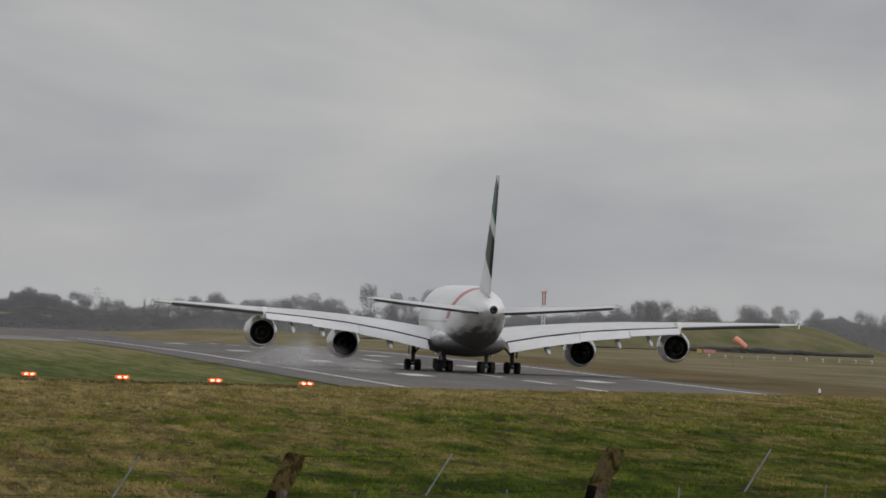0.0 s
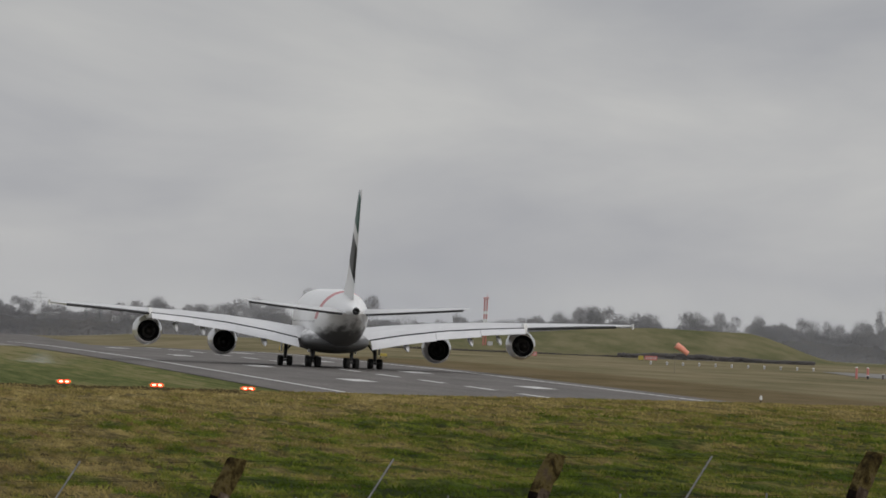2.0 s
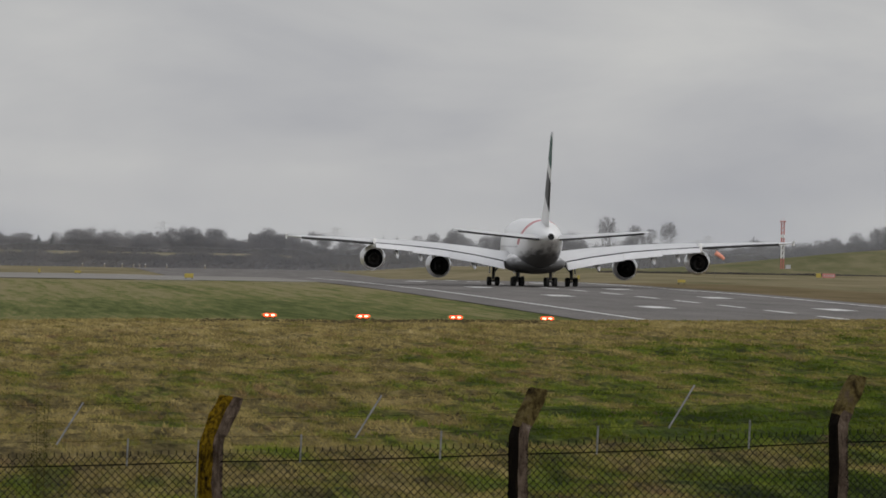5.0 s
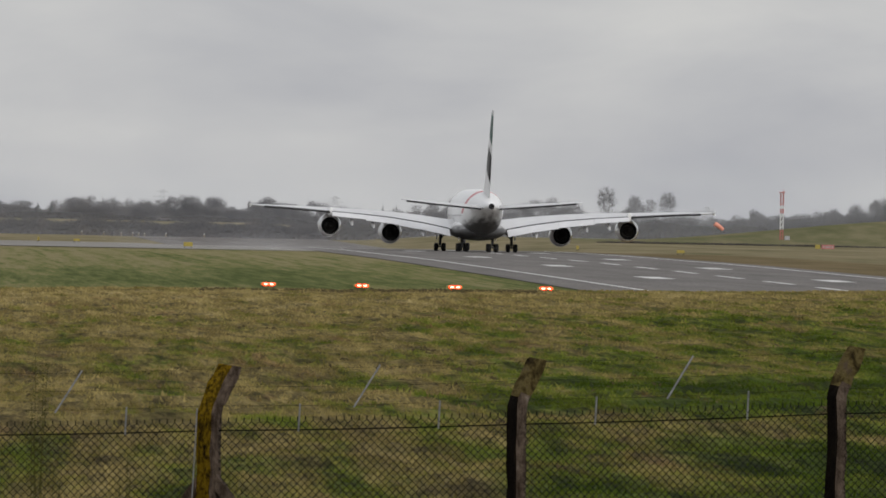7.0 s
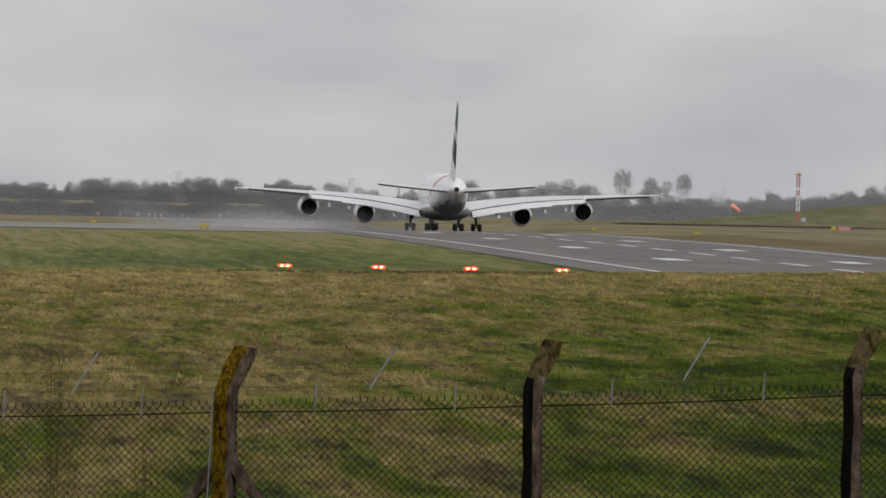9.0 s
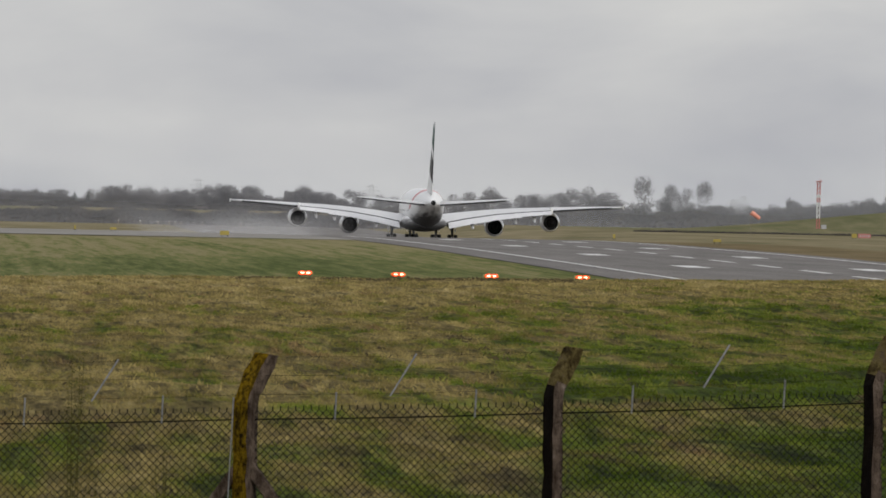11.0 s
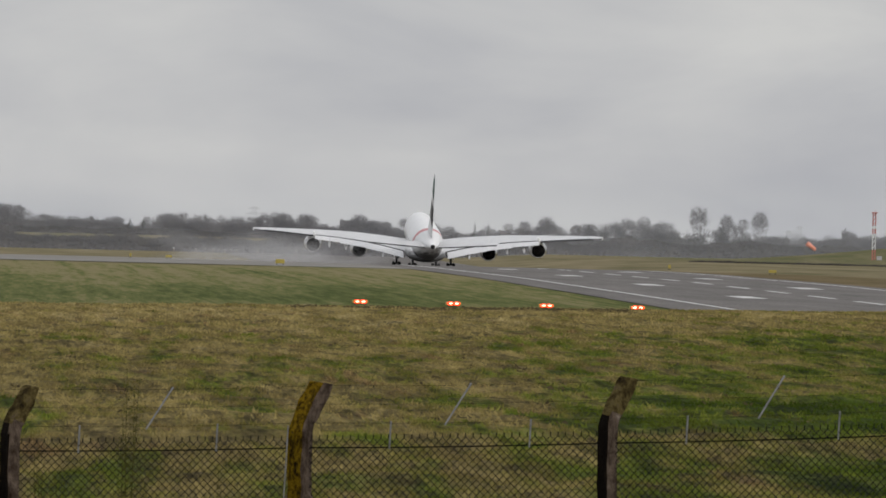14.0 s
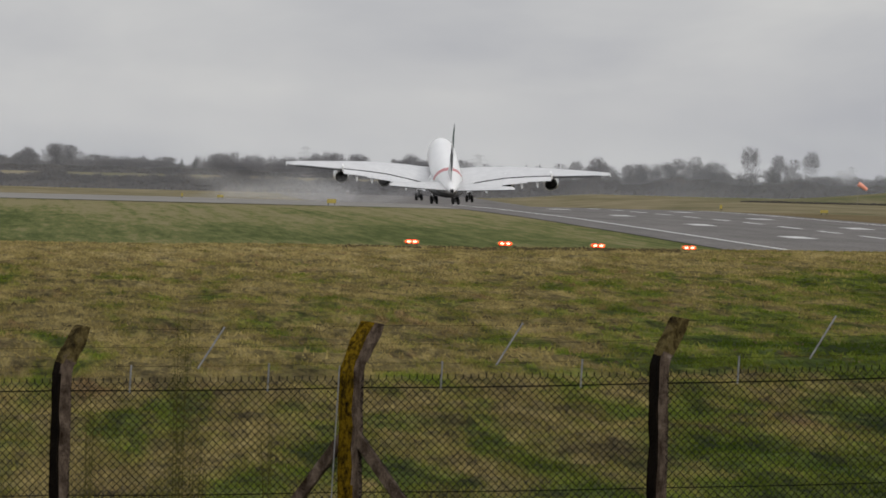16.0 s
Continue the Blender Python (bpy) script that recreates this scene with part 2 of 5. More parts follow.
def grass_material(name, tufts=False):
    """Winter grass: lush green, olive and straw patches with fine tufts, dull mown grass by the runway, bleached fields beyond."""
    m = bpy.data.materials.new(name)
    m.use_nodes = True
    nt = m.node_tree
    nd, ln = nt.nodes, nt.links
    bsdf = nd["Principled BSDF"]
    tc = nd.new("ShaderNodeTexCoord")

    def field(scale, stretch, detail, rough=0.6, shift=0.0):
        mp, no = nd.new("ShaderNodeMapping"), nd.new("ShaderNodeTexNoise")
        mp.inputs["Scale"].default_value, mp.inputs["Location"].default_value = stretch, (shift, shift, 0)
        no.inputs["Scale"].default_value, no.inputs["Detail"].default_value, no.inputs["Roughness"].default_value = scale, detail, rough
        ln.new(tc.outputs["Object"], mp.inputs["Vector"])
        ln.new(mp.outputs[0], no.inputs["Vector"])
        return no.outputs["Fac"]

    def ramp(fac, stops):
        r = nd.new("ShaderNodeValToRGB")
        while len(r.color_ramp.elements) < len(stops):
            r.color_ramp.elements.new(0.5)
        for e, (p, c) in zip(r.color_ramp.elements, stops):
            e.position, e.color = p, (*c, 1)
        ln.new(fac, r.inputs[0])
        return r.outputs[0]

    def put(node, i, v):
        if isinstance(v, (int, float)):
            node.inputs[i].default_value = v
        else:
            ln.new(v, node.inputs[i])

    def mth(op, a, b, c=0.0):
        n = nd.new("ShaderNodeMath")
        n.operation = op
        for i, v in enumerate((a, b, c)):
            put(n, i, v)
        return n.outputs[0]

    def mix(fac, a, b):
        x = nd.new("ShaderNodeMix")
        x.data_type = "RGBA"
        put(x, 0, fac)
        ln.new(a, x.inputs[6])
        ln.new(b, x.inputs[7])
        return x.outputs[2]

    def span(value, a, b, lo=0.0, hi=1.0):
        r = nd.new("ShaderNodeMapRange")
        r.interpolation_type = "SMOOTHSTEP"
        for k, v in (("From Min", a), ("From Max", b), ("To Min", lo), ("To Max", hi)):
            r.inputs[k].default_value = v
        ln.new(value, r.inputs["Value"])
        return r.outputs[0]

    sep = nd.new("ShaderNodeSeparateXYZ")
    ln.new(tc.outputs["Object"], sep.inputs[0])
    X, Y = sep.outputs["X"], sep.outputs["Y"]
    # lush growth on one side of the bank and along the fence, straw on the other
    lush = span(mth("MULTIPLY_ADD", Y, -0.045, X), -1.0, 6.0, 0.015, -0.07)
    lush = mth("MULTIPLY", lush, span(Y, 300, 430, 1.0, 0.2))
    right = span(mth("DIVIDE", X, mth("MAXIMUM", Y, 1.0)), 0.05, 0.12)
    lush = mth("ADD", mth("ADD", lush, span(Y, 108, 150, -0.1, 0.0)), mth("MULTIPLY", right, -0.085))
    up_bank = mth("MULTIPLY_ADD", right, -70.0, Y)
    mottle = mth("MULTIPLY_ADD", field(0.55, (1, 0.075, 1), 8, 0.66), 1.5, -0.25)
    patch = mth("ADD", mth("ADD", mottle, lush), span(up_bank, 300, 450, -0.03, 0.13))
    # a swathe of fresh growth low on the bank
    fresh = mth("MULTIPLY", mth("MULTIPLY", span(Y, 150, 180), span(Y, 205, 235, 1.0, 0.0)), span(X, 13, 18))
    patch = mth("MULTIPLY_ADD", fresh, -0.15, patch)
    tint = ramp(patch, [(0.16, (0.033, 0.05, 0.006)), (0.31, (0.076, 0.092, 0.014)), (0.42, (0.125, 0.11, 0.03)), (0.52, (0.156, 0.122, 0.046)), (0.64, (0.186, 0.146, 0.056)), (0.84, (0.226, 0.18, 0.082))])
    earth = mth("MULTIPLY", span(field(0.7, (1, 0.07, 1), 7, 0.66, 43.0), 0.56, 0.68), span(Y, 420, 540, 0.8, 0.3))
    bare = ramp(field(2.0, (1, 0.4, 1), 4, 0.6, 47.0), [(0.35, (0.085, 0.05, 0.02)), (0.65, (0.19, 0.125, 0.062))])
    tint = mix(earth, tint, bare)
    clod = field(3.2, (1, 0.09, 1), 7, 0.74, 7.0)
    shade = field(1.0, (1, 0.075, 1), 6, 0.68, 21.0)
    light = mth("MULTIPLY", span(clod, 0.34, 0.66, 0.36, 1.42), span(shade, 0.34, 0.64, 0.6, 1.22))
    if tufts:
        geo = nd.new("ShaderNodeNewGeometry")
        light = mth("MULTIPLY", mth("MULTIPLY_ADD", geo.outputs["Random Per Island"], 0.65, 0.68), span(shade, 0.34, 0.64, 0.7, 1.3))
    sc = nd.new("ShaderNodeVectorMath")
    sc.operation = "SCALE"
    ln.new(tint, sc.inputs[0])
    ln.new(light, sc.inputs["Scale"])
    c = sc.outputs[0]
    lawn_f = mth("ADD", mth("MULTIPLY_ADD", field(0.06, (1, 0.09, 1), 6, 0.6, 31.0), 0.8, mth("MULTIPLY_ADD", field(0.8, (1, 0.035, 1), 9, 0.8, 11.0), 1.15, -0.475)), span(Y, 900, 1280, -0.04, 0.15))
    # mowing stripes towards the far side
    lawn_f = mth("ADD", lawn_f, mth("MULTIPLY", mth("SUBTRACT", field(0.45, (1, 0.006, 1), 3, 0.5, 61.0), 0.5), span(Y, 950, 1250, 0.15, 0.75)))
    lawn = ramp(lawn_f, [(0.34, (0.068, 0.086, 0.024)), (0.46, (0.114, 0.128, 0.044)), (0.55, (0.162, 0.158, 0.06)), (0.66, (0.225, 0.195, 0.1))])
    far = ramp(field(0.05, (1, 0.2, 1), 10, 0.68, 5.0), [(0.36, (0.13, 0.12, 0.062)), (0.5, (0.2, 0.17, 0.098)), (0.64, (0.26, 0.218, 0.135))])
    verge = ramp(field(0.12, (1, 0.2, 1), 8, 0.62, 9.0), [(0.34, (0.1, 0.074, 0.033)), (0.66, (0.175, 0.128, 0.067))])
    rise = ramp(field(0.08, (1, 0.2, 1), 8, 0.66, 15.0), [(0.36, (0.1, 0.106, 0.048)), (0.5, (0.145, 0.138, 0.07)), (0.64, (0.2, 0.176, 0.1))])
    far = mix(mth("MULTIPLY", span(Y, 2080, 2180), span(X, 165, 200)), far, rise)
    c = mix(span(Y, 640, 760), c, lawn)
    side = span(X, 112, 118)
    deep = mth("MAXIMUM", side, span(Y, 1560, 1760))
    c = mix(mth("MULTIPLY", deep, span(Y, 640, 760)), c, far)
    strip = mth("MULTIPLY", mth("MULTIPLY", side, span(X, 150, 158, 1.0, 0.0)), span(Y, 1500, 1640, 1.0, 0.0))
    c = mix(mth("MULTIPLY", strip, 0.75), c, verge)
    ln.new(c, bsdf.inputs["Base Color"])
    bsdf.inputs["Roughness"].default_value = 0.95
    bsdf.inputs["Specular IOR Level"].default_value = 0.03
    if not tufts:
        bp = nd.new("ShaderNodeBump")
        bp.inputs["Strength"].default_value, bp.inputs["Distance"].default_value = 0.8, 0.25
        ln.new(clod, bp.inputs["Height"])
        ln.new(bp.outputs[0], bsdf.inputs["Normal"])
    return m


M_GRASS, M_TUFT = grass_material("winter_grass"), grass_material("grass_tufts", True)


# ---- mesh helpers ----
def part(name, bm, mat, parent=None, label="", smooth=False):
    """One mesh object out of a bmesh, under a thing or a part."""
    me = bpy.data.meshes.new(name)
    if smooth:
        for f in bm.faces:
            f.smooth = True
    bm.to_mesh(me)
    bm.free()
    for m in (mat if isinstance(mat, (list, tuple)) else (mat,)):
        me.materials.append(m)
    ob = new(name, me)
    if parent:
        ob.parent = parent
    if label:
        ob["label"] = label
    return ob


def sheet(name, verts, faces, mat, parent=None, smooth=False):
    me = bpy.data.meshes.new(name)
    me.from_pydata([tuple(map(float, v)) for v in verts], [], [tuple(map(int, f)) for f in faces])
    me.materials.append(mat)
    if smooth:
        me.shade_smooth()
    ob = new(name, me)
    if parent:
        ob.parent = parent
    return ob


def anchor(name, place, rz=0.0):
    ob = new(name)
    ob.empty_display_size = 0.2
    ob.matrix_basis = pose(*place, 0, 0, rz)
    return ob


def add_box(bm, size, centre, m=None, bevel=0.0):
    g = bmesh.ops.create_cube(bm, size=1.0, matrix=(m or Matrix()) @ Matrix.Translation(centre) @ Matrix.Diagonal((*size, 1)))
    if bevel:
        es = list({e for v in g["verts"] for e in v.link_edges})
        bmesh.ops.bevel(bm, geom=es, offset=bevel, segments=2, affect="EDGES", profile=0.6)
    return bm


def box(size, centre=(0, 0, 0), m=None, bevel=0.0):
    return add_box(bmesh.new(), size, centre, m, bevel)


def add_rod(bm, a, b, r, r2=None, n=8):
    a, b = Vector(a), Vector(b)
    q = (b - a).to_track_quat("Z", "Y").to_matrix().to_4x4()
    bmesh.ops.create_cone(bm, cap_ends=True, segments=n, radius1=r, radius2=r if r2 is None else r2, depth=(b - a).length,
                          matrix=Matrix.Translation((a + b) / 2) @ q)
    return bm


def rod(a, b, r, r2=None, n=8):
    return add_rod(bmesh.new(), a, b, r, r2, n)


def loft(rings, closed_ends=True, bm=None):
    """Skin through rings of equal count; every ring closes on itself."""
    bm = bm or bmesh.new()
    vs = [[bm.verts.new(p) for p in ring] for ring in rings]
    n = len(vs[0])
    for a, b in zip(vs, vs[1:]):
        for i in range(n):
            bm.faces.new((a[i], a[(i + 1) % n], b[(i + 1) % n], b[i]))
    if closed_ends:
        bm.faces.new(vs[0][::-1])
        bm.faces.new(vs[-1])
    bmesh.ops.recalc_face_normals(bm, faces=bm.faces)
    return bm


def lathe(profile, n=32, axis_y=True):
    """Surface of revolution about the local Y axis; profile of (y, radius)."""
    rings = []
    for y, r in profile:
        rings.append([(r * math.cos(2 * math.pi * i / n), y, r * math.sin(2 * math.pi * i / n)) for i in range(n)])
    return loft(rings, closed_ends=False)


def lerp_table(table, x):
    for (x0, *a), (x1, *b) in zip(table, table[1:]):
        if x <= x1:
            k = max(0.0, (x - x0) / (x1 - x0))
            return [p + (q - p) * k for p, q in zip(a, b)]
    return list(table[-1][1:])


def ease(x, a, b):
    k = min(1.0, max(0.0, (x - a) / (b - a)))
    return k * k * (3 - 2 * k)


# ---- ground, runway, taxiway ----
RWY_X, RWY_HALF = 100.5, 23.0
STRIP = [(700, -0.45), (830, -0.36), (1000, 0.0), (1200, 0.32), (1430, 0.28), (1560, 0.0), (1600, -0.28), (1660, -0.9), (1720, -1.6), (1790, -2.36), (1850, -2.62), (1930, -2.78), (2000, -2.98), (2100, -2.85), (2400, -2.1), (5000, -1.5)]
# the grass and taxiway beside it fall away more gently
BESIDE = STRIP[:5] + [(1560, 0.05), (1680, -0.6), (1800, -1.2), (1950, -1.75), (2100, -2.1), (2400, -2.0), (5000, -1.5)]
FIELD = [(-400, 6.0), (-8, 6.2), (6, 6.2), (60, 4.7), (84, 3.86), (140, 3.62), (300, 3.1), (540, 2.34), (566, 2.1), (640, 0.4), (740, -0.5), (820, -0.4)]


def smooth_table(table, x, w):
    return (lerp_table(table, x - w)[0] + 2 * lerp_table(table, x)[0] + lerp_table(table, x + w)[0]) / 4


# height of the near crest by bearing
CREST = [(-0.05, -0.3), (0.0135, -0.3), (0.0456, -0.02), (0.0783, 0.13), (0.1016, 0.33), (0.112, 0.5), (0.132, 0.68), (0.156, 0.85), (0.3, 0.9)]


def strip_z(y, x=RWY_X):
    k = ease(abs(x - RWY_X), 26, 44)
    return smooth_table(STRIP, y, 30) * (1 - k) + smooth_table(BESIDE, y, 40) * k


def ground_z(x, y):
    if y < 700:
        z = smooth_table(FIELD, y, 8)
        z += 0.03 * max(-40, min(40, x - 4)) * (1 - ease(y, 100, 260))
        z += lerp_table(CREST, math.atan2(x, max(y, 1)))[0] * ease(y, 260, 540) * (1 - ease(y, 590, 690))
        z += 0.10 * noise.noise((x * 0.09, y * 0.03, 0)) * ease(y, 90, 140) + 0.2 * noise.noise((x * 0.5, y * 0.13, 4)) * ease(y, 86, 120) * (1 - 0.7 * ease(y, 380, 530)) + 0.09 * noise.noise((x * 1.3, y * 0.4, 8)) * ease(y, 86, 110) * (1 - ease(y, 380, 520))
        return z
    z = smooth_table(FIELD, y, 8) if y < 780 else 0.0
    k = ease(y, 740, 800)
    z = z * (1 - k) + strip_z(y, x) * k if y < 820 else strip_z(y, x)
    off = abs(x - RWY_X)
    z -= 0.06
    if off > 30:
        z += 0.12 * noise.noise((x * 0.02, y * 0.006, 2)) * ease(off, 30, 60)
    z += (max(z, -0.3) - z) * ease(x, 132, 165)
    z += 4.4 * ease(y, 2428, 2446) * (1 - ease(x, 108, 150)) * (1 - ease(y, 2650, 2900))
    bearing = math.atan2(x, y)
    hump = ease(bearing, 0.083, 0.128) * (1 - ease(bearing, 0.136, 0.149)) * ease(y, 2120, 2270) * (1 - ease(y, 2300, 2450))
    z += 7.4 * hump * (1 + 0.10 * noise.noise((x * 0.03, y * 0.01, 6)))
    return z


def spaced(stops):
    out = []
    for a, b, step in stops:
        n = max(1, round((b - a) / step))
        out += [a + (b - a) * i / n for i in range(n)]
    return out + [stops[-1][1]]


gx = spaced([(-4000, -600, 400), (-600, -100, 60), (-100, -20, 6), (-20, -8, 1.2), (-8, 45, 0.45), (45, 78, 1.5), (78, 125, 5), (125, 420, 6), (420, 900, 60), (900, 4000, 400)])
gy = spaced([(-600, -40, 80), (-40, 60, 8), (60, 84, 2), (84, 180, 1.0), (180, 320, 2.2), (320, 600, 5), (600, 840, 8), (840, 1500, 20), (1500, 2410, 15), (2410, 2470, 5), (2470, 2700, 40), (2700, 4900, 220)])
gv = [(x, y, ground_z(x, y)) for y in gy for x in gx]
nx = len(gx)
gf = [(j * nx + i, j * nx + i + 1, (j + 1) * nx + i + 1, (j + 1) * nx + i) for j in range(len(gy) - 1) for i in range(nx - 1)]
tagged(sheet("ground", gv, gf, M_GRASS, smooth=True), "rough winter airfield grass, olive green and straw", "grass", kind="structure")


def ribbon(name, x0, x1, y0, y1, lift, mat, parent=None, step=20, tilt=0.0, cols=1):
    ys = spaced([(y0, y1, step)])
    vs, fs = [], []
    for y in ys:
        for c in range(cols + 1):
            vs.append((x0 + (x1 - x0) * c / cols, y, strip_z(y, x0 + (x1 - x0) * c / cols) + lift))
    w = cols + 1
    for j in range(len(ys) - 1):
        for c in range(cols):
            fs.append((j * w + c, j * w + c + 1, (j + 1) * w + c + 1, (j + 1) * w + c))
    # underside edge gives the sheet its thickness
    n = len(vs)
    vs += [(x, y, z - 0.05) for x, y, z in vs]
    for j in range(len(ys) - 1):
        fs.append((j * w, (j + 1) * w, n + (j + 1) * w, n + j * w))
        fs.append(((j + 1) * w + cols, j * w + cols, n + j * w + cols, n + (j + 1) * w + cols))
    fs.append((0, n, n + cols, cols))
    return sheet(name, vs, fs, mat, parent)


runway = tagged(ribbon("runway", RWY_X - RWY_HALF - 7.0, RWY_X + RWY_HALF + 2.5, 700, 3300, 0.03, M_ASPHALT), "dark grey damp asphalt runway with worn paint", "runway", kind="structure")
for x in (77.3, 121.9):
    ribbon("edge_line", x, x + 0.66, 740, 2040, 0.036, M_LINE, runway)
for k in range(16):
    y = 775 + 56 * k
    ribbon("centre_dash", 101.3, 102.2, y, y + 30, 0.036, M_LINE, runway, 10)
for y in (830, 979, 1124, 1276, 1430, 1580):
    ribbon("touchdown_bar", 89.0, 92.0, y, y + 22.5, 0.036, M_LINE, runway, 12)
    ribbon("touchdown_bar", 110.2, 113.2, y, y + 22.5, 0.036, M_LINE, runway, 12)
taxi = tagged(ribbon("taxiway", -260, RWY_X - RWY_HALF - 7.1, 1372, 1960, 0.03, M_TAXI, cols=30), "pale worn concrete taxiway joining the runway", "taxiway", kind="structure")
for x0, x1, y0, y1 in ((44.4, 45.9, 1585, 1745), (36.4, 39.6, 1598, 1603), (56.0, 57.3, 1630, 1700)):
    ribbon("taxi_line", x0, x1, y0, y1, 0.036, M_LINE, taxi)


# ---- the airliner: nose along +Y, wheels on z = 0, origin between the main gears ----
NOSE = 36.0   # station of the origin, metres aft of the nose
BODY = [(0.15, 0.15, 5.25, 4.95), (0.6, 0.75, 5.9, 4.2), (1.5, 1.45, 6.75, 3.55), (3, 2.15, 7.9, 3.0), (5, 2.75, 9.2, 2.62), (8, 3.25, 10.3, 2.4), (12, 3.52, 10.7, 2.3),
        (16, 3.57, 10.78, 2.3), (24, 3.57, 10.78, 2.3), (34, 3.57, 10.78, 2.3), (44, 3.57, 10.78, 2.3), (49, 3.5, 10.74, 2.65), (53, 3.3, 10.6, 3.3), (57, 2.92, 10.3, 4.2), (61, 2.4, 9.85, 5.15),
        (65, 1.78, 9.3, 6.05), (68, 1.25, 8.85, 6.7), (70, 0.85, 8.55, 7.15), (71.3, 0.55, 8.3, 7.4)]


def white_body():
    """White paint with a faded red band across the rear fuselage and a faint window line."""
    m = M_WHITE.copy()
    m.name = "white_body_with_red_band"
    nt = m.node_tree
    bsdf = nt.nodes["Principled BSDF"]
    src = bsdf.inputs["Base Color"].links[0].from_socket
    tc, sp = nt.nodes.new("ShaderNodeTexCoord"), nt.nodes.new("ShaderNodeSeparateXYZ")
    nt.links.new(tc.outputs["Object"], sp.inputs[0])

    def mth(op, a, b):
        n = nt.nodes.new("ShaderNodeMath")
        n.operation = op
        for i, v in enumerate((a, b)):
            if isinstance(v, (int, float)):
                n.inputs[i].default_value = v
            else:
                nt.links.new(v, n.inputs[i])
        return n.outputs[0]

    # the band leans forward towards the belly
    z2 = mth("SUBTRACT", 10.8, sp.outputs["Z"])
    lean = mth("MULTIPLY", mth("POWER", mth("MAXIMUM", z2, 0.0), 1.25), 1.05)
    d = mth("ABSOLUTE", mth("SUBTRACT", sp.outputs["Y"], mth("ADD", lean, -19.2)), 0.0)
    band = mth("MULTIPLY", mth("LESS_THAN", d, 1.5), mth("GREATER_THAN", sp.outputs["Z"], 6.6))
    mx = nt.nodes.new("ShaderNodeMix")
    mx.data_type = "RGBA"
    mx.inputs[7].default_value = (0.58, 0.22, 0.23, 1)
    nt.links.new(band, mx.inputs[0])
    nt.links.new(src, mx.inputs[6])
    # underside darkened: belly shade put into the colour, along with soot streaks
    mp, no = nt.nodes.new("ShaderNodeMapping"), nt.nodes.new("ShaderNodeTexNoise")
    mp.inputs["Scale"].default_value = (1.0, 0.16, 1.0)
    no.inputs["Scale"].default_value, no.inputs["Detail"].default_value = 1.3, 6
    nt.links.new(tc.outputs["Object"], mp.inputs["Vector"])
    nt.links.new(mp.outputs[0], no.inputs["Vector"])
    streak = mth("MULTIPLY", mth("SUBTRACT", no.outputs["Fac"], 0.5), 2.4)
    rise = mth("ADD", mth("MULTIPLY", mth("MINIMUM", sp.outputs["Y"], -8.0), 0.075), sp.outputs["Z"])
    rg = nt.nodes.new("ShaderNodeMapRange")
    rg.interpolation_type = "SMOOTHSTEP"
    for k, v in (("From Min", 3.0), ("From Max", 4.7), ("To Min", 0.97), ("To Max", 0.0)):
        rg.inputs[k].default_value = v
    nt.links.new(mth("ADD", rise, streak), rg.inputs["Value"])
    belly_shade_soot = nt.nodes.new("ShaderNodeMix")
    belly_shade_soot.data_type = "RGBA"
    belly_shade_soot.inputs[7].default_value = (0.048, 0.047, 0.046, 1)
    nt.links.new(rg.outputs[0], belly_shade_soot.inputs[0])
    nt.links.new(mx.outputs[2], belly_shade_soot.inputs[6])
    nt.links.new(belly_shade_soot.outputs[2], bsdf.inputs["Base Color"])
    return m


def fin_paint():
    """White fin with waving bands: dark green high up, black below, a little red at the leading edge."""
    m = M_WHITE.copy()
    m.name = "fin_with_waving_bands"
    nt = m.node_tree
    bsdf = nt.nodes["Principled BSDF"]
    tc, sp = nt.nodes.new("ShaderNodeTexCoord"), nt.nodes.new("ShaderNodeSeparateXYZ")
    nt.links.new(tc.outputs["Object"], sp.inputs[0])
    ma = nt.nodes.new("ShaderNodeMath")
    ma.operation, ma.inputs[1].default_value = "MULTIPLY_ADD", -0.55
    nt.links.new(sp.outputs["Y"], ma.inputs[0])
    nt.links.new(sp.outputs["Z"], ma.inputs[2])
    # ma = z - 0.55 y, with y running from about -18 to -36
    mr = nt.nodes.new("ShaderNodeMapRange")
    mr.inputs["From Min"].default_value, mr.inputs["From Max"].default_value = 20.0, 44.0
    nt.links.new(ma.outputs[0], mr.inputs["Value"])
    ra = nt.nodes.new("ShaderNodeValToRGB")
    ra.color_ramp.interpolation = "CONSTANT"
    stops = [(0.0, (0.8, 0.8, 0.8)), (0.36, (0.018, 0.018, 0.02)), (0.60, (0.78, 0.78, 0.78)), (0.69, (0.035, 0.10, 0.085)), (0.93, (0.6, 0.6, 0.6))]
    els = ra.color_ramp.elements
    while len(els) < len(stops):
        els.new(0.5)
    for e, (p, c) in zip(els, stops):
        e.position, e.color = p, (*c, 1)
    nt.links.new(mr.outputs[0], ra.inputs[0])
    nt.links.new(ra.outputs[0], bsdf.inputs["Base Color"])
    return m


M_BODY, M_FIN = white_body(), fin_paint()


def oval(y, hw, top, bot, n=40, squash=1.0):
    c, h = (top + bot) / 2, (top - bot) / 2
    out = []
    for i in range(n):
        a = 2 * math.pi * i / n
        s, k = math.sin(a), math.cos(a)
        out.append((hw * k, y, c + h * s))
    return out


